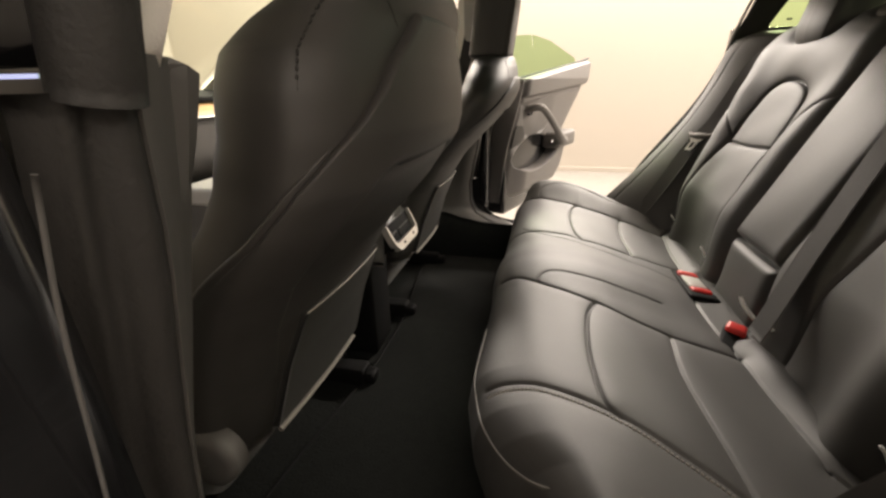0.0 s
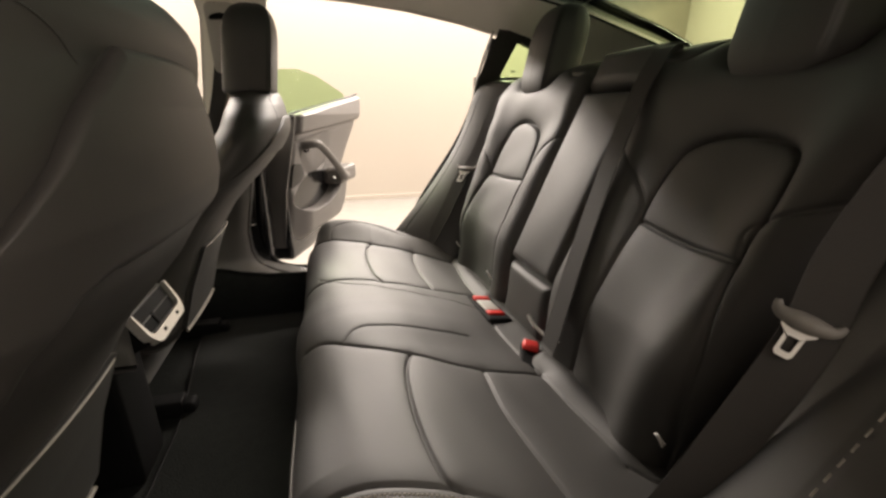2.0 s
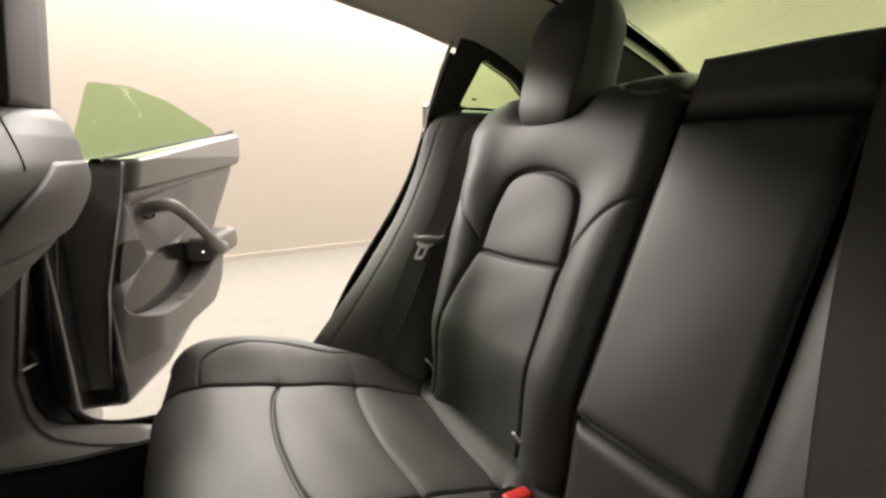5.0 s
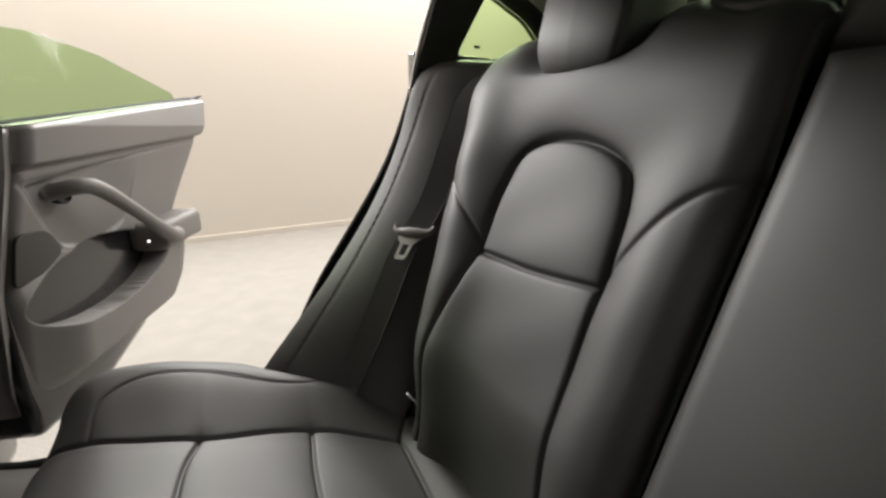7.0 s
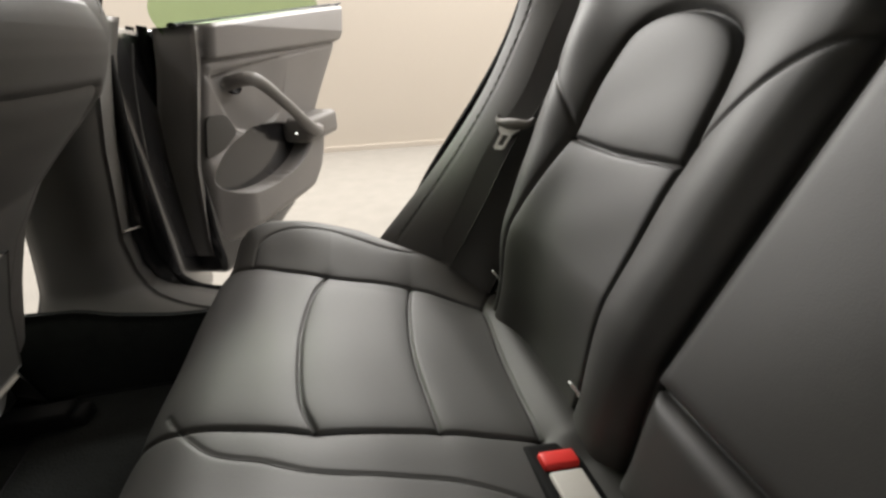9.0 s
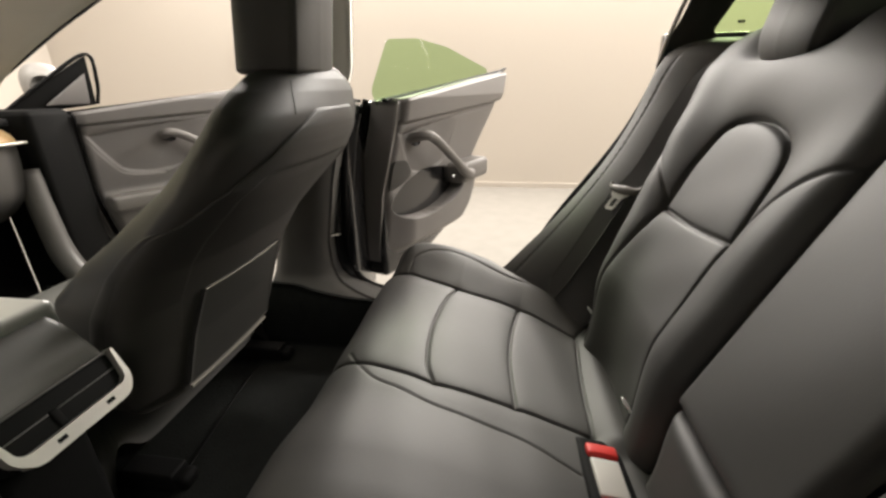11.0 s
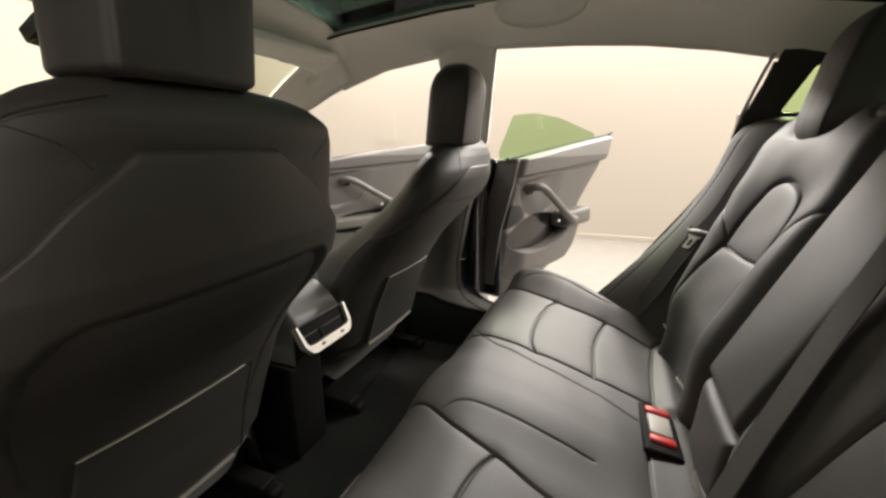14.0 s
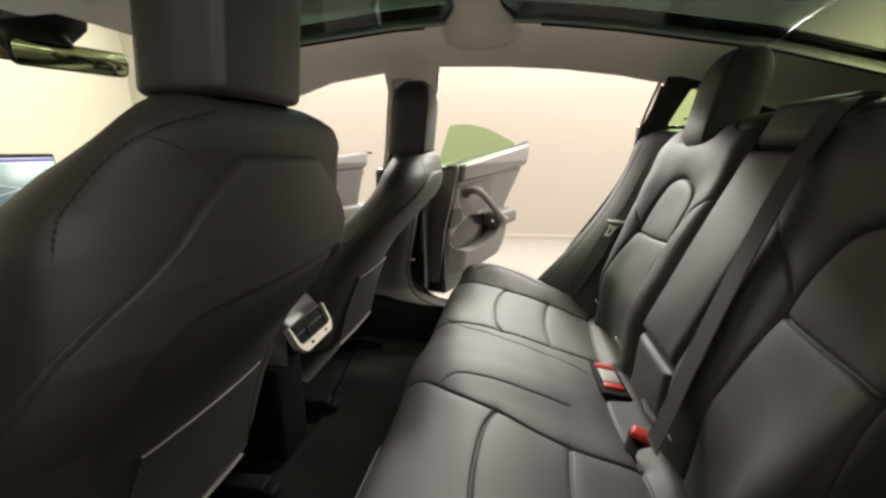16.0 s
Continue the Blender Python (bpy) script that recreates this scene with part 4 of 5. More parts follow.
def front_seat(sd, label):
    cy = sd * 0.36

    def settle(P):
        """The passenger seat's top leans further back and sits a little lower."""
        if sd > 0:
            P[..., 0] += 0.034 * step(0.82, 0.98, P[..., 2])
            P[..., 2] -= 0.030 * step(0.93, 1.09, P[..., 2])
        return P

    set_out = lambda z: 0.022 * step(0.62, 0.92, np.asarray(z, float)) + 0.018 * step(0.90, 1.0, np.asarray(z, float)) + 0.030 * step(0.98, 1.07, np.asarray(z, float)) if sd > 0 else np.interp(z, [0.6, 0.8, 0.95, 1.05], [0, -0.006, -0.008, -0.015])
    table = PASSENGER_BACK if sd > 0 else DRIVER_BACK
    z_top = table[-1, 0]
    seat = thing("front_seat", label, "car seat", (-0.95, cy, 0.31), group="front seats")
    sh = np.array([0, cy, 0])

    def place(P, shift=0.0):
        P[..., 1] += set_out(P[..., 2]) + (shift * step(0.96, 1.06, P[..., 2]) if sd < 0 else 0)
        return settle(P) + sh

    z = np.concatenate([np.linspace(0.478, 1.0, 60), np.linspace(1.003, z_top, 34)])
    th = np.linspace(-np.pi, np.pi, 161)[:-1]
    Z, T = np.meshgrid(z, th, indexing="ij")
    P = seat_ring(table, Z, T)
    # front bolsters
    fr = step(1.75, 2.3, np.abs(T)) * step(3.1, 2.6, np.abs(T))
    if sd < 0:
        P[..., 0] -= 0.035 * step(1.45, 2.2, np.abs(T)) * step(0.78, 0.92, Z) * step(1.09, 1.0, Z)
    P[..., 0] -= fr * np.interp(Z, [0.45, 0.6, 0.7, 0.8, 0.92, 1.05], [0.08, 0.09, 0.085, 0.04, 0.01, 0.0])
    v, f = grid(place(P, 0.036).transpose(1, 0, 2), close_u=True)
    m = len(z)
    f.append([i * m for i in range(len(th))])
    f.append([i * m + m - 1 for i in reversed(range(len(th)))])
    back = part("backrest", (v, f), LEATHER_BACK, seat, "black leather front seat back")
    # shield-shaped rear panel that stands proud of the seat back, with a hollow over the map pocket
    zr = PANEL_HALF[:, 0] + (-0.043 if sd > 0 else 0.0)
    edge_z = zr[-1]
    z = np.concatenate([np.linspace(0.47, edge_z - 0.048, 170), np.linspace(edge_z - 0.045, edge_z, 50)])
    reach_z = np.concatenate([[0.47, 0.60, 0.72, 0.79, 0.825], zr])
    reach_t = np.concatenate([[1.90, 1.88, 1.80, 1.70, 1.58], turn_at(table, PANEL_HALF[:, 1], zr)])
    u = np.sin(np.linspace(-np.pi / 2, np.pi / 2, 260))
    Z, U = np.meshgrid(z, u, indexing="ij")
    A = np.interp(Z, reach_z, reach_t)
    T = U * A
    base = seat_ring(table, Z, T)
    e = np.minimum((1 - np.abs(U)) * A * np.interp(Z, table[:, 0], table[:, 2]) * 0.85, (edge_z - Z) * 1.1)
    high = np.interp(Z, [0.47, 0.70, 0.80, 0.90], [0.003, 0.004, 0.008, 0.013]) * np.interp(Z, [edge_z - 0.05, edge_z], [0.5, 0.15] if sd > 0 else [1.0, 0.8])
    soft_w = np.interp(Z, [0.70, 0.82, 0.90, 1.0], [0.03, 0.016, 0.012, 0.011])
    lift = high * np.sqrt(np.clip(1 - np.clip(1 - e / soft_w, 0, 1) ** 2, 0, 1)) - 0.0015
    rim = np.interp(Z, [0.47, 0.60, 0.70, 0.80, 0.86, 0.89, 0.915], [0.135, 0.15, 0.170, 0.190, 0.188, 0.17, 0.13])
    hollow = 0.034 * step(0.905, 0.872, Z) * step(0.0, 0.030, rim - np.abs(base[..., 1])) + 0.036 * np.exp(-(((rim - 0.040 - np.abs(base[..., 1])) / 0.010) ** 2)) * step(0.90, 0.86, Z)
    R = seat_ring(table, Z, T, 0.01) - base
    R /= np.linalg.norm(R, axis=-1)[..., None]
    P = base + R * (lift + 0.005 * (1 - U**2) * step(0.80, 0.92, Z) - hollow)[..., None]
    part("back_panel", slab(place(P), (-0.012, 0, 0)), LEATHER_BACK, seat, "padded black rear panel of the seat")
    # map pocket with pale edges
    z = np.linspace(0.492, 0.692, 30)
    u = np.linspace(-1, 1, 40)
    Z, U = np.meshgrid(z, u, indexing="ij")
    T = U * np.interp(Z, [0.49, 0.69], [0.45, 0.50])
    P = seat_ring(table, Z, T, 0.0)
    P[..., 0] += 0.008
    P[..., 1] = U * np.interp(Z, [0.49, 0.69], [0.140, 0.128])
    pocket = part("map_pocket", slab(P + sh, (-0.02, 0, 0)), POCKET, seat, "stiff dark map pocket on the seat back")
    part("pocket_edge", tube((P + sh)[-1, ::4] + (0.001, 0, 0.001), 0.0020, 6), THREAD, pocket, "grey bound pocket edge")
    part("pocket_trim", tube((P + sh)[0, ::4] + (0.002, 0, -0.004), 0.0040, 6), THREAD, pocket, "pale plastic lower edge")
    # shoulder seams, each with a short branch towards the panel
    for sg in (-1, 1):
        lay = lambda pts, off: place(seat_ring(table, pts[:, 1], sg * np.arcsin(np.clip(pts[:, 0], 0, 0.999) ** 1.1), off), 0.036)
        if sd < 0:
            fork = [(0.965, 1.0605), (0.87, 1.054), (0.77, 1.046), (0.68, 1.036), (0.60, 1.024)]
            row = catmull([(0.72, 1.084), (0.80, 1.079), (0.90, 1.0715), (0.965, 1.0605), (0.985, 1.050), (0.985, 1.033), (0.982, 1.016), (0.978, 0.998), (0.974, 0.975)], 60)
            pts = lay(row, 0.0008)
            part("shoulder_stitching", merge(*[tube([p, p + (q - p) * 0.55], 0.0012, 5, count=3) for p, q in zip(pts[:-1], pts[1:])]), DARK_THREAD, back, "dark stitching over the shoulder")
            part("shoulder_seam", tube(lay(row + (0.0, -0.0055), -0.0002), 0.0006, 5, count=90), DARK_THREAD, back, "fine sewn shoulder seam")
        else:
            fork = [(0.77, 1.049), (0.70, 1.027), (0.636, 1.005), (0.60, 0.985)]
            part("shoulder_seam", tube(lay(catmull([(0.77, 1.049), (0.70, 1.057), (0.60, 1.064), (0.40, 1.070), (0.10, 1.075)], 40), -0.0002), 0.0008, 5, count=60), DARK_THREAD, back, "fine sewn seam below the head restraint")
        part("shoulder_seam", tube(lay(catmull(fork, 24), 0.0), 0.0009, 5, count=40), DARK_THREAD, back, "dark sewn branch seam")
    # head restraint: its sewn face looks to the rear
    face = (-0.526, 0.388, 1.034) if sd > 0 else (-0.557, -0.376, 1.102)
    part("head_restraint", head_pad(face, 0.076, 0.118, 0.200, 0.024, -1, 0.05), LEATHER_BACK, seat, "rounded black leather head restraint")
    if sd < 0:
        part("recliner_cover", super_loft([(np.array([-0.815, cy + sd * (0.215 + 0.03 * h), 0.525]), 0.042 * e, 0.042 * e, (1, 0, 0), (0, 0, 1)) for h, e in ((0, 1), (0.6, 1), (0.9, 0.93), (1.0, 0.7), (1.02, 0.02))], 2.0, 28), PLASTIC, seat, "round dark hinge cover")
    # cushion, base and rail
    prof = catmull([(-0.90, 0.47), (-0.93, 0.51), (-1.0, 0.53), (-1.15, 0.56), (-1.26, 0.575), (-1.31, 0.55), (-1.33, 0.48), (-1.31, 0.42)], 60)
    v = np.linspace(-1, 1, 60)
    X = np.repeat(prof[:, :1], 60, 1)
    Zc = np.repeat(prof[:, 1:], 60, 1)
    V = np.repeat(v[None], 60, 0)
    Zc = Zc + 0.045 * np.exp(-(((np.abs(V) - 0.84) / 0.12) ** 2)) - 0.09 * np.clip((np.abs(V) - 0.86) / 0.14, 0, 1) ** 2
    part("seat_cushion", slab(np.stack([X, cy + 0.265 * V, Zc], -1), (0.02, 0, -0.10)), LEATHER, seat, "black leather front seat cushion")
    part("seat_frame", box(-1.28, -0.90, cy - 0.24, cy + 0.24, 0.345, 0.47, 0.015), BLACK, seat, "black seat frame and side covers")
    for off in (-0.2, 0.2):
        part("seat_rail", box(-1.30, -0.80, cy + off - 0.022, cy + off + 0.022, 0.30, 0.345, 0.006), BLACK, seat, "black seat rail")
        part("rail_cap", box(-0.805, -0.775, cy + off - 0.020, cy + off + 0.020, 0.30, 0.335, 0.01), BLACK, seat)
    return seat


front_seat(-1, "black leather driver seat with map pocket")
front_seat(1, "black leather front passenger seat with map pocket")

# ---- centre console ----
console = thing("centre_console", "dark centre console with rear air vent", "console", (-1.05, 0, 0.31))
xs = np.linspace(-1.45, -0.764, 50)
t = np.linspace(-1, 1, 31)
X, T = np.meshgrid(xs, t, indexing="ij")
top = np.interp(X, [-1.45, -1.05, -0.90, -0.83, -0.81, -0.79, -0.775, -0.764], [0.70, 0.725, 0.740, 0.731, 0.721, 0.704, 0.687, 0.671])
Zc = 0.585 + (top - 0.585) * (1 - np.clip(np.abs(T) - 0.55, 0, 1) ** 2 / 0.2025) ** 0.5
Yc = np.where(np.abs(T) < 0.55, T / 0.55 * 0.066, np.sign(T) * (0.066 + 0.017 * np.sin(np.clip((np.abs(T) - 0.55) / 0.45, 0, 1) * np.pi / 2)))
part("console_body", slab(np.stack([X, Yc, Zc], -1), (-0.004, 0, -0.012)), PLASTIC, console, "dark grey console body")
part("armrest_lid", box(-1.30, -0.826, -0.088, 0.088, 0.700, 0.746, 0.012, 4), GLOSS, console, "satin armrest lid, its sheen painted as pale grey")
part("console_end", box(-1.40, -0.815, -0.058, 0.058, 0.303, 0.63, 0.012), BLACK, console, "black rear end of the console")
MV = Matrix.Translation((-0.744, 0.002, 0.639)) @ Euler((0, radians(-26), 0)).to_matrix().to_4x4()
vent = part("vent_housing", box(-0.075, -0.006, -0.077, 0.077, -0.024, 0.0335, 0.004, m=MV), BLACK, console, "black recess of the rear air vent")
# the silver surround: a deep lower lip whose ends run up both sides and thin out
lip_out = round_outline([(-0.082, 0.036), (-0.081, -0.012), (-0.064, -0.033), (0.064, -0.033), (0.081, -0.012), (0.082, 0.036)], 0.018, 8)[8:-8]
lip_in = round_outline([(-0.0785, 0.036), (-0.072, -0.007), (-0.063, -0.0135), (0.063, -0.0135), (0.072, -0.007), (0.0785, 0.036)], 0.010, 8)[8:-8]
bezel = flat(part("vent_bezel", prism([(-0.082, 0.036)] + lip_out + [(0.082, 0.036), (0.0785, 0.036)] + lip_in[::-1] + [(-0.0785, 0.036)], 0.016, 0.0, m=MV @ Matrix.Translation((0.004, 0, 0)) @ Euler((0, 0, radians(90))).to_matrix().to_4x4()), SILVER, console, "satin silver vent surround open at the top"), 30)
part("vent_top_edge", box(-0.010, -0.003, -0.078, 0.078, 0.0335, 0.0365, 0.001, m=MV), PLASTIC, vent, "grey upper vent edge")
for y0, y1 in ((-0.073, -0.020), (-0.008, 0.073)):
    part("vent_slat", box(-0.007, -0.004, y0, y1, 0.0088, 0.0102, 0.0003, m=MV), PLASTIC, vent, "dark grey air slat")
part("vent_divider", box(-0.022, -0.003, -0.019, -0.009, -0.013, 0.012, 0.002, m=MV), BLACK, vent, "black slider between the slats")
for y in (-0.030, 0.037):
    part("charging_port", box(0.0025, 0.0046, y - 0.006, y + 0.006, -0.0255, -0.0195, 0.001, m=MV), BLACK, bezel, "small black charging port")

# ---- dashboard, screen, mirror ----
dash = thing("dashboard", "low black dashboard with a pale wood strip", "dashboard", (-1.7, 0, 0.8))
xs = np.linspace(-0.665, 0.665, 40)
prof = catmull([(-1.95, 0.955), (-1.80, 0.965), (-1.66, 0.955), (-1.60, 0.945)], 16)
part("dash_top", slab(np.array([[(x, y, z) for x, z in prof] for y in xs]), (0, 0, -0.02)), BLACK, dash, "black dashboard top")
prof = catmull([(-1.615, 0.925), (-1.585, 0.915), (-1.56, 0.897), (-1.556, 0.884)], 12)
part("wood_strip", slab(np.array([[(x, y, z) for x, z in prof] for y in xs]), (-0.02, 0, -0.006)), WOOD, dash, "pale wood trim strip")
part("silver_strip", tube([(-1.554, y, 0.880) for y in np.linspace(-0.69, 0.69, 12)], 0.004, 6), SILVER, dash)
prof = catmull([(-1.56, 0.872), (-1.57, 0.80), (-1.60, 0.72), (-1.68, 0.66), (-1.78, 0.62)], 16)
part("dash_lower", slab(np.array([[(x, y, z) for x, z in prof] for y in xs]), (-0.03, 0, 0)), PLASTIC, dash, "dark grey lower dashboard")
# Black bar stands in for the shade inside the air gap.
part("vent_shadow_gap", box(-1.66, -1.59, -0.69, 0.69, 0.925, 0.944, 0.004), BLACK, dash, "black bar painted as shade of the full-width air gap")

screen = thing("touch_screen", "wide touch screen showing a pale interface, on a stand", "screen", (-1.45, -0.13, 0.8))
part("screen_frame", box(-1.475, -1.452, -0.33, 0.068, 0.815, 1.052, 0.006), BLACK, screen, "black screen frame")
part("display", box(-1.4525, -1.4505, -0.323, 0.061, 0.825, 1.043, 0), SCREEN, screen, "pale blue lit display")
part("map_area", box(-1.4507, -1.4497, -0.20, 0.061, 0.90, 1.03, 0), SCREEN_DARK, screen, "grey map area")
part("status_bar", box(-1.4505, -1.4494, -0.323, 0.061, 1.033, 1.043, 0), glow_material("screen_bar", (0.20, 0.18, 0.42), 0.4), screen, "violet status bar")
part("dock_bar", box(-1.4505, -1.4494, -0.323, 0.061, 0.826, 0.843, 0), glow_material("screen_dock", (0.10, 0.16, 0.40), 0.5), screen, "dark blue lower bar")
for ya, za, yb, zb in ((-0.19, 0.93, 0.05, 0.99), (-0.10, 0.905, -0.06, 1.025), (0.0, 0.905, 0.04, 1.025), (-0.18, 1.01, 0.05, 0.95)):
    part("map_road", tube([(-1.4496, ya, za), (-1.4496, (ya + yb) / 2 + 0.006, (za + zb) / 2), (-1.4496, yb, zb)], 0.0012, 4, count=8), SCREEN_ROAD, screen, "pale road line")
part("vehicle_icon", prism(round_outline([(-0.018, -0.036), (0.018, -0.036), (0.016, 0.036), (-0.016, 0.036)], 0.012), 0.001, 0, m=Matrix.Translation((-1.4497, -0.262, 0.945)) @ Euler((0, 0, radians(90))).to_matrix().to_4x4()), BLACK, screen, "dark vehicle picture")
part("screen_stand", box(-1.60, -1.475, -0.17, -0.09, 0.86, 0.95, 0.01), BLACK, screen)

mirror = thing("rear_view_mirror", "black frameless rear-view mirror under the windshield top", "mirror", (-1.30, 0.03, 1.27))
MM = Matrix.Translation((-1.275, 0.022, 1.260)) @ Euler((0, radians(7), radians(-19))).to_matrix().to_4x4() @ Matrix.Scale(0.94, 4)
part("mirror_shell", prism(round_outline([(-0.115, -0.03), (0.115, -0.03), (0.118, 0.03), (-0.118, 0.03)], 0.02), 0.022, 0.005, m=MM @ Euler((0, 0, radians(90))).to_matrix().to_4x4()), BLACK, mirror, "black mirror shell")
part("mirror_glass", prism(round_outline([(-0.111, -0.026), (0.111, -0.026), (0.114, 0.026), (-0.114, 0.026)], 0.018), 0.002, 0, m=MM @ Matrix.Translation((0.0015, 0, 0)) @ Euler((0, 0, radians(90))).to_matrix().to_4x4()), MIRROR, mirror, "mirror glass")
part("mirror_stalk", tube([(-1.285, 0.02, 1.285), (-1.30, 0.01, 1.315), (-1.31, 0.0, 1.345)], 0.012, 8), BLACK, mirror)
half = np.array([0.10, 0.095, 0.08, 0.06, 0.035])
P = np.array([[(x, w * t, z + 0.012 * t * t) for t in np.linspace(-1, 1, 9)] for x, z, w in zip((-1.44, -1.38, -1.32, -1.27, -1.235), (1.262, 1.290, 1.305, 1.315, 1.338), half)])
part("camera_housing", slab(P, (-0.02, 0, 0.03)), BLACK, mirror, "black sensor housing")
for y0, y1 in ((-0.52, -0.12), (0.12, 0.52)):
    visor = thing("sun_visor", "pale cloth sun visor folded against the header", "sun visor", (-1.1, (y0 + y1) / 2, 1.3), group="sun visors")
    part("visor_pad", box(-1.20, -1.03, y0, y1, 1.302, 1.325, 0.010, 3), FABRIC, visor, "pale cloth visor pad")
    part("visor_clip", box(-1.19, -1.165, y1 - 0.10 if y1 > 0 else y0 + 0.04, y1 - 0.04 if y1 > 0 else y0 + 0.10, 1.2975, 1.303, 0.002), PLASTIC, visor)


# ---- doors ----
def door_frame(a0, d):
    """A door's frame: local x along the open door, y out of its inner face towards the outside, z up."""
    dx, dy = d
    return Matrix(((dx, -dy, 0, a0[0]), (dy, dx, 0, a0[1]), (0, 0, 1, 0), (0, 0, 0, 1)))


def door_skin(x, z):
    """How far the inner face lies towards the outside at a height."""
    return np.interp(z, [0.44, 0.70, 0.90, 0.98, 1.07], [0.075, 0.045, 0.012, 0.0, 0.02]) + 0 * x


def make_door(name, label, m, L, R, zt, arm, rear=True):
    """L, R: tables of (z, a) for the trim's front and rear edge; zt: the top edge's height over a."""
    zz = np.concatenate([np.linspace(0, 0.985, 190), [0.995, 1.0]])
    u = np.linspace(0, 1, 260)
    H, U = np.meshgrid(zz, u, indexing="ij")
    zb = 0.438
    # rows run between the lower edge and the sloping top edge
    a_guess = U * 0.8 * arm["k"]
    top = np.interp(a_guess, zt[0], zt[1])
    Z = zb + (top - zb) * H
    zl = np.array(L)
    zr = np.array(R)
    A0 = np.interp(Z, zl[:, 0], zl[:, 1])
    A1 = np.interp(Z, zr[:, 0], zr[:, 1])
    A = A0 + (A1 - A0) * U
    B = door_skin(A, Z)
    k = arm["k"]
    # top ledge stands proud above a crease
    crease = np.interp(A, [0, 0.75 * k], [0.905, 0.948])
    B -= 0.018 * step(0.0, 0.012, Z - crease)
    B += 0.004 * np.exp(-(((Z - crease) / 0.0035) ** 2))
    # lower pocket swells inwards
    low = arm["low"]
    swell = 0.055 * step(low + 0.03, low - 0.05, Z) * step(-0.08, 0.06, A) * step(0.66 * k, 0.45 * k, A)
    B -= swell * step(0.455, 0.52, Z)
    # pocket mouth
    ca, cz, ra, rz = arm["mouth"]
    q = ((A - ca) / ra) ** 2 + ((Z - cz - (A - ca) * 0.04) / rz) ** 2
    B += 0.11 * step(1.04, 0.93, q)
    # recess round the pull, deepest at its upper foot
    ring = [(0.0, 0.884), (0.06, 0.775), (0.10, 0.738), (0.20, 0.725), (0.30, 0.76), (0.36, 0.912)]
    ring = [(p[0] * k + arm.get("shift", 0), p[1]) for p in ring]
    inside = np.zeros(A.shape, bool)
    for (xa, za), (xb, zc) in zip(ring, ring[1:] + ring[:1]):
        inside ^= ((za > Z) != (zc > Z)) & (A < (xb - xa) * (Z - za) / (zc - za + 1e-9) + xa)
    B += 0.014 * inside * step(0, 0.014, poly_dist(A, Z, ring + ring[:1])) * step(0.36 * k, 0.20 * k, A - arm.get("shift", 0))
    # creases
    d = poly_dist(A, Z, [(p[0] * k, p[1]) for p in ((0.0, 0.88), (0.06, 0.775), (0.10, 0.738), (0.20, 0.725))])
    B += 0.004 * np.exp(-((d / 0.004) ** 2))
    d = poly_dist(A, Z, [(0.0, 0.884), (0.35 * k, 0.912), (0.70 * k, 0.937)])
    B += 0.003 * np.exp(-((d / 0.003) ** 2))
    # rims turn back towards the door shell
    e = np.minimum(np.minimum(A - A0, A1 - A), np.minimum(Z - zb, 9))
    B += 0.03 * (1 - np.sqrt(np.clip(1 - np.clip(1 - e / 0.022, 0, 1) ** 2, 0, 1)))
    B += 0.012 * step(0.992, 1.0, H)
    door = part(name, slab(np.stack([A, B, Z], -1), (0, 0.03, 0)), DOOR_TRIM, car, label)
    door.matrix_basis = m
    # door shell behind the trim, and its dark end face
    hi = lambda a: float(np.interp(a, zt[0], zt[1]))
    ts = np.linspace(0.415, 1.0, 14)
    left = [(float(np.interp(z, zl[:, 0], zl[:, 1])) - 0.012, z) for z in ts if z < hi(-0.02) - 0.01]
    right = [(float(np.interp(z, zr[:, 0], zr[:, 1])) - 0.005, z) for z in np.linspace(0.415, hi(0.8 * k) - 0.012, 14)]
    outline = left + [(-0.02, hi(-0.02) - 0.008)] + right[::-1]
    part("door_shell", prism(outline, 0.10, 0.016, m=Matrix.Translation((0, 0.055, 0))), PAINT, door, "black painted door shell", local=True)
    # grey end face of the trim at the hinge side
    zs = np.linspace(0.47, hi(-0.02) - 0.004, 30)
    P = np.array([[(np.interp(z, zl[:, 0], zl[:, 1]) - 0.016 - 0.004 * np.sin(np.pi * t), door_skin(0, z) + 0.004 + (0.098 + 0.012 * step(0.75, 0.5, z)) * t, z) for t in np.linspace(0, 1, 8)] for z in zs])
    part("end_panel", slab(P, (0.012, 0, 0)), DOOR_END if rear else BLACK, door, "dark grey end face of the door", local=True)
    for b, r in ((0.122, 0.010), (0.150, 0.008)):
        part("end_seal", tube([(np.interp(z, zl[:, 0], zl[:, 1]) - 0.02, door_skin(0, z) + b, z) for z in np.linspace(0.44, hi(-0.02), 16)], r, 8), BLACK, door, "black rubber door end seal", local=True)
    if rear:
        # Silver strip painted as the floor's reflection in the black door edge.
        part("lip_reflection", tube([(-0.055, 0.100, 0.436), (-0.02, 0.085, 0.424), (0.05, 0.080, 0.418), (0.16, 0.080, 0.420), (0.24, 0.085, 0.432)], [0.010, 0.016, 0.016, 0.014, 0.008], 10, 0.6, count=40), SILVER, door, "silver strip standing in for the floor's reflection on the door's lower lip", local=True)
    # window glass, wound down most of the way
    g = prism(arm["glass"], 0.004, 0, m=Matrix.Translation((0, 0.075, 0)))
    part("door_window", g, DOOR_GLASS, door, "green tinted window glass, mostly lowered", local=True)
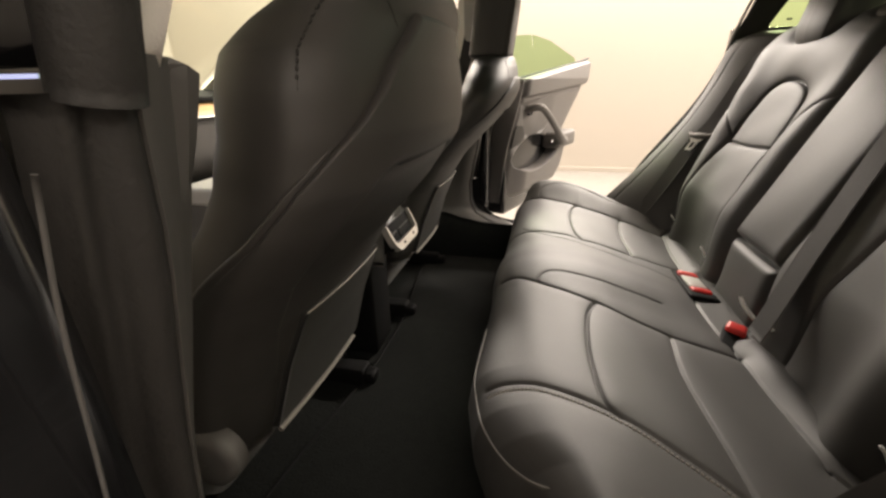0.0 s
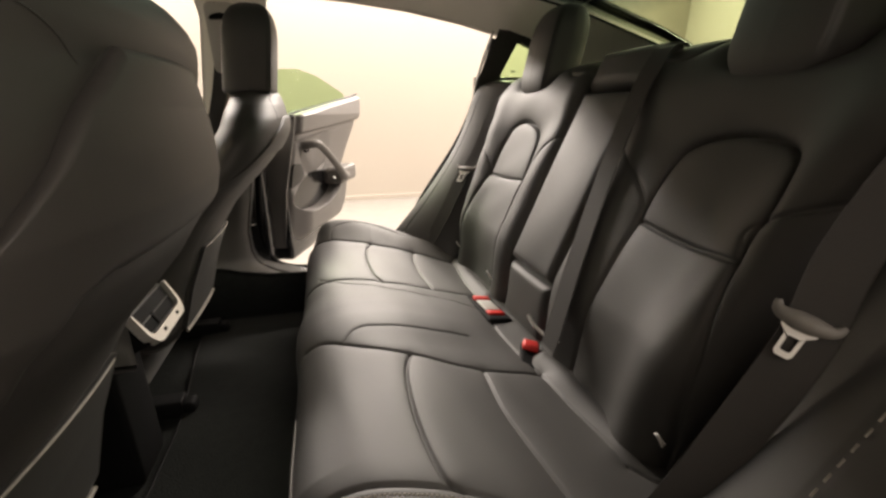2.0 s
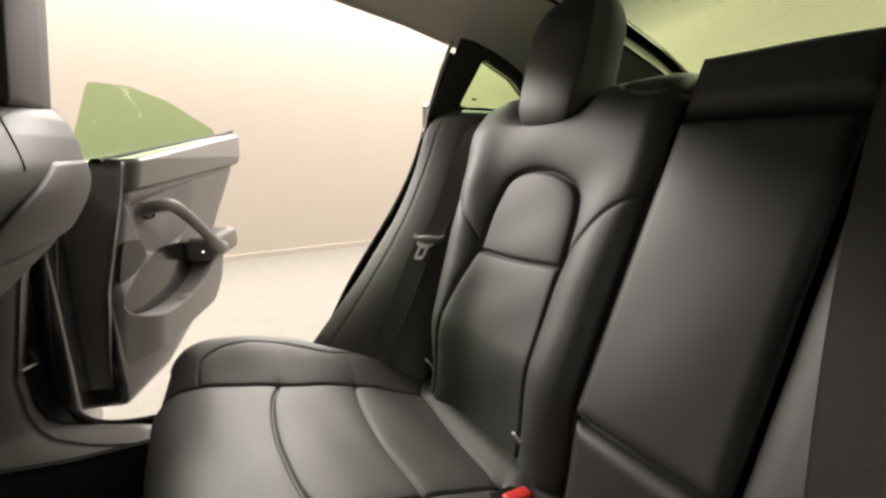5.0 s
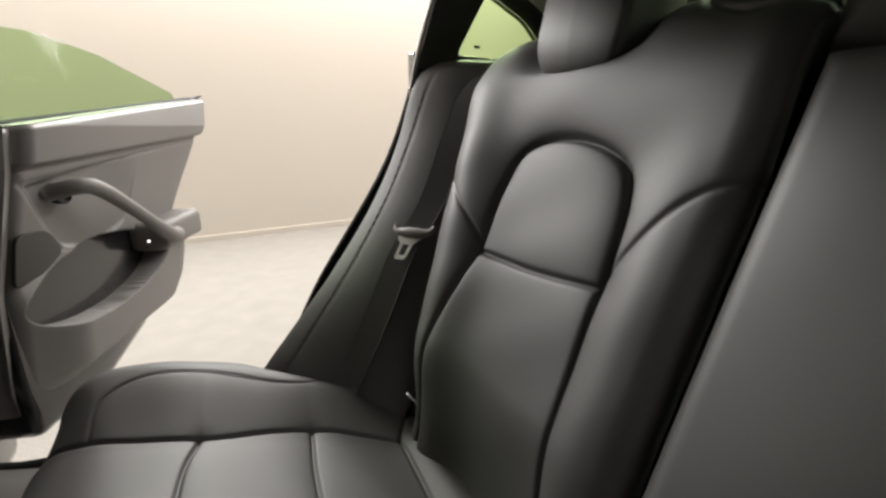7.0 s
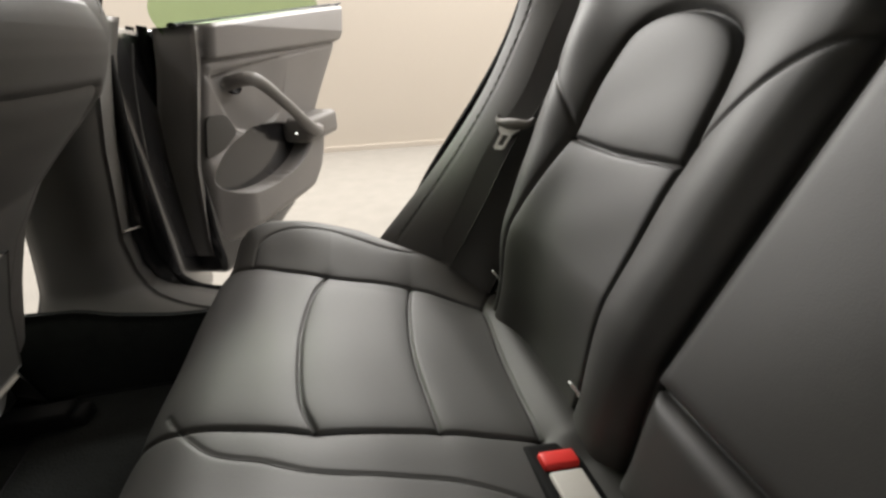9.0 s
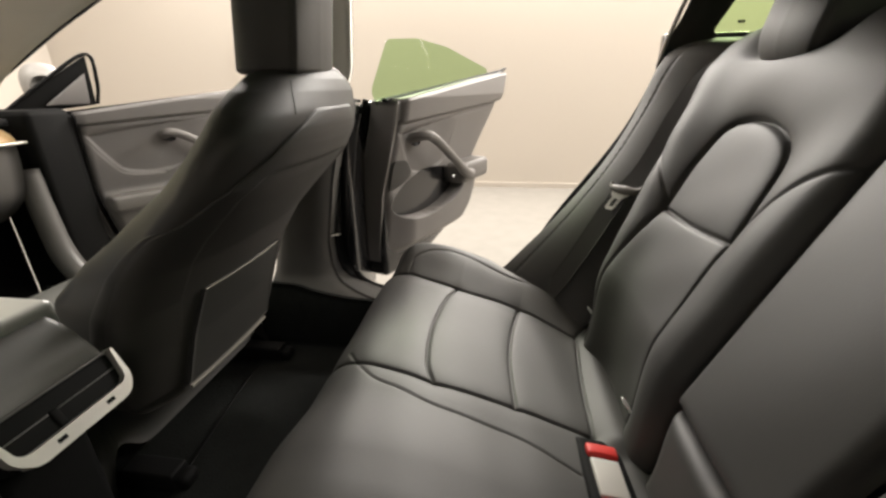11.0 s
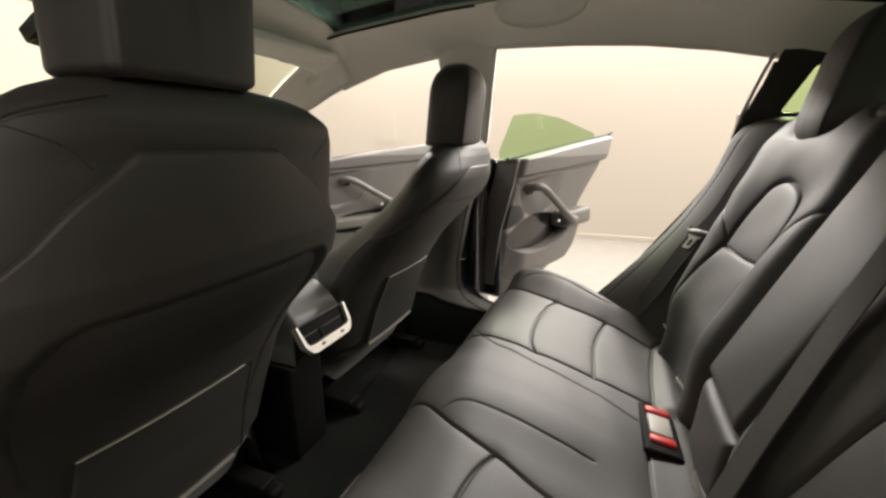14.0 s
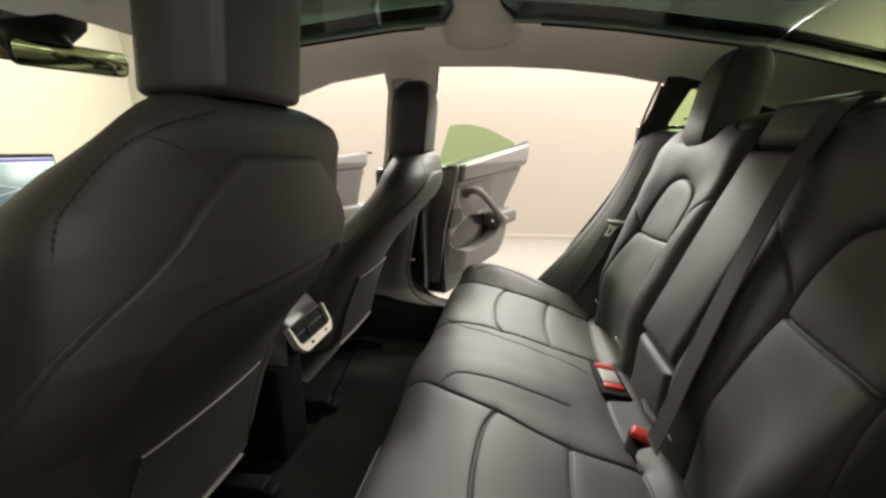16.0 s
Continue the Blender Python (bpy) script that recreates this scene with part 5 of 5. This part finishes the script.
    if rear:
        part("window_tip", prism([(0.74 * k, hi(0.74 * k) - 0.01), (0.97 * k, hi(0.8 * k) + 0.022), (0.80 * k, hi(0.8 * k) - 0.03)], 0.02, 0.002, m=Matrix.Translation((0, 0.06, 0))), BLACK, door, "black pointed end of the window line", local=True)
    part("window_seal", tube([(a, 0.048, hi(a) - 0.001) for a in np.linspace(-0.03, 0.80 * k, 12)], 0.012, 8, 0.5), BLACK, door, "black window seal", local=True)
    # pull handle and armrest
    h = arm["handle"]
    B0 = lambda z: float(np.interp(z, [0.44, 0.70, 0.90, 0.98], [0.075, 0.045, 0.012, 0.0]))
    pts = [(h[0][0], B0(h[0][1]) + 0.015, h[0][1] - 0.012), (h[0][0] + 0.012, B0(h[0][1]) - 0.035, h[0][1]), (h[0][0] + 0.05, B0(h[0][1]) - 0.05, h[0][1] - 0.012), ((h[0][0] + h[1][0]) / 2 + 0.005, -0.045, (h[0][1] + h[1][1]) / 2 + 0.005), (h[1][0] - 0.02, -0.045, h[1][1] + 0.012), (h[1][0] + 0.04, -0.035, h[1][1] - 0.004)]
    part("pull_handle", tube(pts, [0.016, 0.016, 0.015, 0.015, 0.019, 0.022], 10, 1.0, count=34), DOOR_LOWER, door, "charcoal sloping pull handle", local=True)
    a0, a1, z0, z1 = arm["rest"]
    part("armrest", box(a0, a1, -0.034, 0.06, z0, z1, 0.022, 4), DOOR_LOWER, door, "short charcoal armrest", local=True)
    # Solid black oval: the hollow's shade is painted, not sunk into the trim.
    part("handle_socket_shade", super_loft([((h[0][0] + 0.018, B0(h[0][1]) + 0.012 - 0.012 * q, h[0][1] - 0.014), 0.030 * e, 0.020 * e, (0.9, 0, -0.35), (0.35, 0, 0.9)) for q, e in ((0, 1), (0.7, 1.0), (1, 0.9))], 2.2, 20), BLACK, door, "black oval painted as shade in the hollow at the handle's upper foot", local=True)
    part("handle_light", box(h[1][0] - 0.075, h[1][0] - 0.071, -0.022, -0.018, h[1][1] + 0.004, h[1][1] + 0.008, 0), LED, door, "tiny white handle light", local=True)
    sp = arm["speaker"]
    if sp:
        part("speaker_cover", prism(round_outline(sp, 0.02), 0.006, 0.002, m=Matrix(((1, 0, 0, 0), (0, 1, -0.155, 0.1515 - 0.0045), (0, 0, 1, 0), (0, 0, 0, 1)))), POCKET, door, "dark grey speaker cover", local=True)
    return door


REAR_DOOR = dict(
    k=1.0, low=0.70, mouth=(0.180, 0.665, 0.212, 0.072), handle=((0.070, 0.868), (0.345, 0.70)), rest=(0.33, 0.556, 0.662, 0.738),
    glass=round_outline([(-0.005, 0.93), (-0.050, 1.000), (0.042, 1.145), (0.20, 1.158), (0.40, 1.145), (0.76, 1.080), (0.76, 0.90)], 0.02),
    speaker=[(-0.030, 0.800), (0.040, 0.795), (0.078, 0.745), (0.028, 0.716), (-0.045, 0.704)],
)
make_door(
    "door", "open rear car door with charcoal trim and lowered green window",
    door_frame((-0.506, 0.917), (0.374, 0.927)),
    [(0.455, -0.05), (0.52, -0.058), (0.70, -0.05), (0.90, -0.010), (1.02, 0.0)],
    [(0.438, 0.16), (0.446, 0.25), (0.465, 0.33), (0.51, 0.42), (0.56, 0.475), (0.62, 0.515), (0.68, 0.54), (0.745, 0.56), (0.80, 0.60), (0.94, 0.715), (1.07, 0.83)],
    ((-0.05, 0.0, 0.8), (0.976, 0.98, 1.068)), REAR_DOOR,
)
FRONT_DOOR = dict(
    k=1.15, low=0.66, mouth=(0.40, 0.64, 0.26, 0.05), handle=((0.24, 0.868), (0.52, 0.72)), rest=(0.50, 0.86, 0.66, 0.735),
    glass=round_outline([(0.05, 0.90), (0.05, 0.96), (0.86, 1.03), (0.88, 0.90)], 0.02), speaker=None,
)
fd = make_door(
    "door", "open front passenger door with charcoal trim and side mirror",
    door_frame((-1.55, 0.855), (0.46, 0.888)),
    [(0.455, 0.06), (0.52, 0.035), (0.70, 0.0), (0.90, 0.0), (1.02, 0.0)],
    [(0.455, 0.62), (0.52, 0.72), (0.62, 0.78), (0.80, 0.80), (0.94, 0.825), (1.07, 0.86)],
    ((-0.05, 0.0, 0.85), (0.945, 0.95, 1.035)), FRONT_DOOR, False,
)
part("door_ledge", box(0.02, 0.52, -0.03, 0.05, 0.62, 0.672, 0.014, 3), DOOR_LOWER, fd, "charcoal pocket ledge", local=True)
part("mirror_sail", prism([(-0.16, 0.945), (-0.05, 1.03), (0.085, 1.118), (0.078, 0.97)], 0.03, 0.003, m=Matrix.Translation((0, 0.05, 0))), BLACK, fd, "black triangular window corner", local=True)
part("sail_cover", prism([(-0.055, 0.972), (0.066, 1.066), (0.058, 0.974)], 0.012, 0.004, m=Matrix.Translation((0, 0.036, 0))), DOOR_TRIM, fd, "charcoal triangular mirror mount cover", local=True)
part("sail_seal", tube([(-0.165, 0.055, 0.945), (-0.05, 0.05, 1.034), (0.087, 0.05, 1.124), (0.098, 0.055, 1.04), (0.084, 0.06, 0.972)], 0.006, 6, count=40), BLACK, fd, "black seal round the window corner", local=True)
# The housing's grey stands in for what its surface reflects.
part("side_mirror", super_loft([((-0.02 + 0.03 * h, 0.12 + 0.16 * h, 1.02 + 0.04 * h), 0.05 * (0.4 + np.sin(np.pi * min(1, h + 0.15)) * 0.8), 0.055 * (0.4 + np.sin(np.pi * min(1, h + 0.15)) * 0.8), (1, 0, 0), (0, 0, 1)) for h in np.linspace(0, 0.8, 10)], 2.4, 24), COVER, fd, "side mirror housing, its reflections painted as grey", local=True)

# hinge parts between the rear door and the pillar
part("door_hinge", merge(tube([(-0.69, 0.80, 0.70), (-0.672, 0.815, 0.705), (-0.655, 0.835, 0.70)], [0.012, 0.016, 0.010], 10), tube([(-0.672, 0.815, 0.675), (-0.672, 0.815, 0.735)], 0.010, 10)), PLASTIC, car, "dark metal door hinge")
part("check_strap", tube([(-0.695, 0.73, 0.613), (-0.684, 0.785, 0.602), (-0.668, 0.845, 0.590)], 0.0035, 8, 0.6), GREY_PLASTIC, car, "pale metal check strap of the rear door")

# ---- belts and buckles ----
for sg, lab in SIDES:
    belt = thing("seat_belt", "black webbing seat belt with a silver tongue", "seat belt", (0.05, sg * 0.6, 0.55), group="rear seat belts")
    w = np.array([0.63, -sg * 0.77, 0.0])
    if sg < 0:
        w = np.array([0.45, -0.86, -0.22])
    nrm = np.array([-0.76, -sg * 0.62, 0.2])
    bp = BOLSTER[sg]
    lie = lambda i, t: bp[i, int(round(t * 57))]
    pts = [np.array(p) for p in ((0.250, 0.588, 1.086), (0.178, 0.577, 1.033), (0.135, 0.566, 0.957), (0.088, 0.564, 0.850), (0.034, 0.570, 0.769), (-0.030, 0.558, 0.651), (-0.095, 0.548, 0.550))]
    if sg < 0:
        pts = [lie(47, 0.80), lie(44, 0.74), np.array([0.105, -0.572, 0.985]), np.array([0.036, -0.566, 0.875]), np.array([0.0, -0.572, 0.79]), np.array([-0.045, -0.565, 0.69]), np.array([-0.073, -0.558, 0.625]), np.array([-0.10, -0.545, 0.55])]
    pts = np.array([p + nrm * k for p, k in zip(pts, (0.004, 0.006, 0.008, 0.008, 0.008, 0.008, 0.0) if sg > 0 else (0.004, 0.006, 0, 0, 0, 0, 0, 0))])
    part("webbing", strap(pts, w, 0.046, 0.002, 60), WEBBING, belt, "black woven webbing")
    o = catmull(pts, 61)[33 if sg > 0 else 36] + nrm * 0.008
    dn = np.array([-0.50, 0, -0.86])
    if sg < 0:
        w, dn = w * 0.74, dn * 0.78
    body = part("tongue_cover", tube([o - w * 0.036 - dn * 0.014, o - w * 0.031 - dn * 0.004, o - w * 0.018, o + w * 0.018, o + w * 0.031 - dn * 0.004, o + w * 0.036 - dn * 0.014], [0.003, 0.007, 0.010, 0.010, 0.007, 0.003], 8), COVER, belt, "grey tongue cover with upturned ends")
    nn = np.cross(w, dn)
    nn = nn / np.linalg.norm(nn) * 0.0016
    # flat tongue: a wide root that narrows to a slotted tab
    ring_out = [(-0.022, 0.004), (-0.020, 0.012), (-0.0115, 0.018), (-0.0105, 0.046), (-0.007, 0.050), (0.007, 0.050), (0.0105, 0.046), (0.0115, 0.018), (0.020, 0.012), (0.022, 0.004)]
    ring_in = [(-0.006, 0.022), (-0.006, 0.024), (-0.006, 0.027), (-0.006, 0.040), (-0.004, 0.042), (0.004, 0.042), (0.006, 0.040), (0.006, 0.027), (0.006, 0.024), (0.006, 0.022)]
    bm = bmesh.new()
    rows = [[bm.verts.new(Vector(tuple(o + w * a + dn * b + nn * k))) for a, b in rg] for k, rg in ((-1, ring_out), (1, ring_out), (1, ring_in), (-1, ring_in))]
    for ra, rb in zip(rows, rows[1:] + rows[:1]):
        for i in range(len(ra)):
            q = (i + 1) % len(ra)
            bm.faces.new((ra[i], ra[q], rb[q], rb[i]))
    flat(part("tongue", bm, STEEL, belt, "silver slotted metal belt tongue"))
centre = thing("seat_belt", "black centre lap belt hanging down the backrest", "seat belt", (0.2, -0.12, 1.1), group="rear seat belts")
pts = [on_back(-0.118, 0.512, -0.012), on_back(-0.120, 0.49, 0.014), on_back(-0.126, 0.40, 0.026), on_back(-0.140, 0.25, 0.024), on_back(-0.165, 0.08, 0.018), on_back(-0.190, -0.05, 0.012), on_back(-0.197, -0.10, 0.010)]
part("webbing", strap(np.array(pts), (0.0, 1, 0.0), 0.047, 0.002, 60), WEBBING, centre, "black woven webbing")
for off in (-0.0225, 0.0225):
    part("woven_edge", tube(catmull(pts, 60) + (0, off, 0), 0.0013, 6), WEBBING, centre, "tightly woven webbing edge")


dbl = thing("belt_buckle", "double buckle with red buttons and a grey middle, in the cushion", "belt buckle", (-0.06, 0.09, 0.5), group="rear belt buckles")
MB = Matrix.Translation((-0.056, 0.079, 0.513)) @ Euler((radians(-2), radians(10), radians(2))).to_matrix().to_4x4()
part("housing", box(-0.033, 0.033, -0.078, 0.076, -0.03, 0.008, 0.008, 3, m=MB), BLACK, dbl, "black buckle well")
part("label_plate", box(-0.020, 0.020, -0.028, 0.034, 0.0, 0.0125, 0.003, 2, m=MB), GREY_PLASTIC, dbl, "grey middle plate")
part("button", box(-0.022, 0.022, 0.038, 0.058, -0.002, 0.015, 0.004, 2, m=MB), RED, dbl, "red release button")
part("button", box(-0.022, 0.022, -0.052, -0.032, -0.002, 0.013, 0.004, 2, m=MB), RED, dbl, "red release button")
sgl = thing("belt_buckle", "single buckle with a red button beside a metal clip", "belt buckle", (-0.05, -0.13, 0.5), group="rear belt buckles")
MS = Matrix.Translation((-0.050, -0.142, 0.518)) @ Euler((radians(8), radians(10), radians(-25))).to_matrix().to_4x4()
part("housing", box(-0.020, 0.020, -0.045, 0.030, -0.03, 0.002, 0.006, 3, m=MS), BLACK, sgl, "black buckle housing")
part("button", box(-0.017, 0.017, 0.006, 0.032, -0.006, 0.012, 0.006, 3, m=MS), RED, sgl, "red release button")
part("clip", tube([(-0.03, -0.085, 0.575), (-0.024, -0.10, 0.56), (-0.01, -0.12, 0.545), (0.0, -0.145, 0.54)], [0.004, 0.006, 0.006, 0.003], 6, 0.5), STEEL, sgl, "small metal belt clip")
for sg, _ in SIDES:
    for yy in (0.452, 0.178):
        anchor = thing("seat_anchor", "small metal child-seat anchor between cushion and backrest", "anchor", (-0.01, sg * yy, 0.55), group="child seat anchors")
        part("wire_loop", tube([(-0.012, sg * yy - 0.006, 0.563), (-0.02, sg * yy - 0.005, 0.573), (-0.022, sg * yy, 0.577), (-0.02, sg * yy + 0.005, 0.573), (-0.012, sg * yy + 0.006, 0.563), (-0.006, sg * yy + 0.002, 0.55)], 0.0016, 6), STEEL, anchor, "bent steel wire")

for sg, lab in SIDES:
    fb = thing("seat_belt", "black front seat belt hanging on the centre pillar", "seat belt", (-0.68, sg * 0.65, 0.95), group="front seat belts")
    pts = [(-0.672, sg * 0.640, 1.225), (-0.685, sg * 0.648, 1.15), (-0.715, sg * 0.652, 1.03), (-0.755, sg * 0.655, 0.92), (-0.79, sg * 0.66, 0.80)]
    part("webbing", strap(pts, (0.96, 0, 0.28), 0.047, 0.002, 30), WEBBING, fb, "black woven webbing")
    part("belt_guide", tube([(-0.70, sg * 0.638, 1.245), (-0.672, sg * 0.630, 1.25), (-0.645, sg * 0.638, 1.245)], 0.009, 8), BLACK, fb, "black belt guide loop")
    out = round_outline([(-0.712, 1.10), (-0.712, 1.285), (-0.628, 1.285), (-0.64, 1.10)], 0.02)
    part("height_slider", prism(out, 0.006, 0.002, m=Matrix(((1, 0, 0, 0), (0, sg, -sg * 0.13, sg * (0.662 + 0.13 * 1.0)), (0, 0, 1, 0), (0, 0, 0, 1)))), GREY_PLASTIC, fb, "pale slider plate")

# ---- floor mat ----
mat = thing("floor_mat", "black carpet mat with bound edge on the rear footwell floor", "floor mat", (-0.62, 0, 0.305))
out = round_outline([(-0.86, -0.62), (-0.44, -0.62), (-0.44, 0.62), (-0.86, 0.62), (-0.84, 0.40), (-0.80, 0.12), (-0.80, -0.12), (-0.84, -0.40)], 0.06)
part("mat_body", prism(out, 0.010, 0.003, m=Matrix(((1, 0, 0, 0), (0, 0, 1, 0), (0, 1, 0, 0.302), (0, 0, 0, 1)))), CARPET, mat, "black tufted mat")
part("mat_binding", tube([(x, y, 0.311) for x, y in out + out[:1]], 0.0035, 6, count=160), BLACK, mat, "dark bound edge")
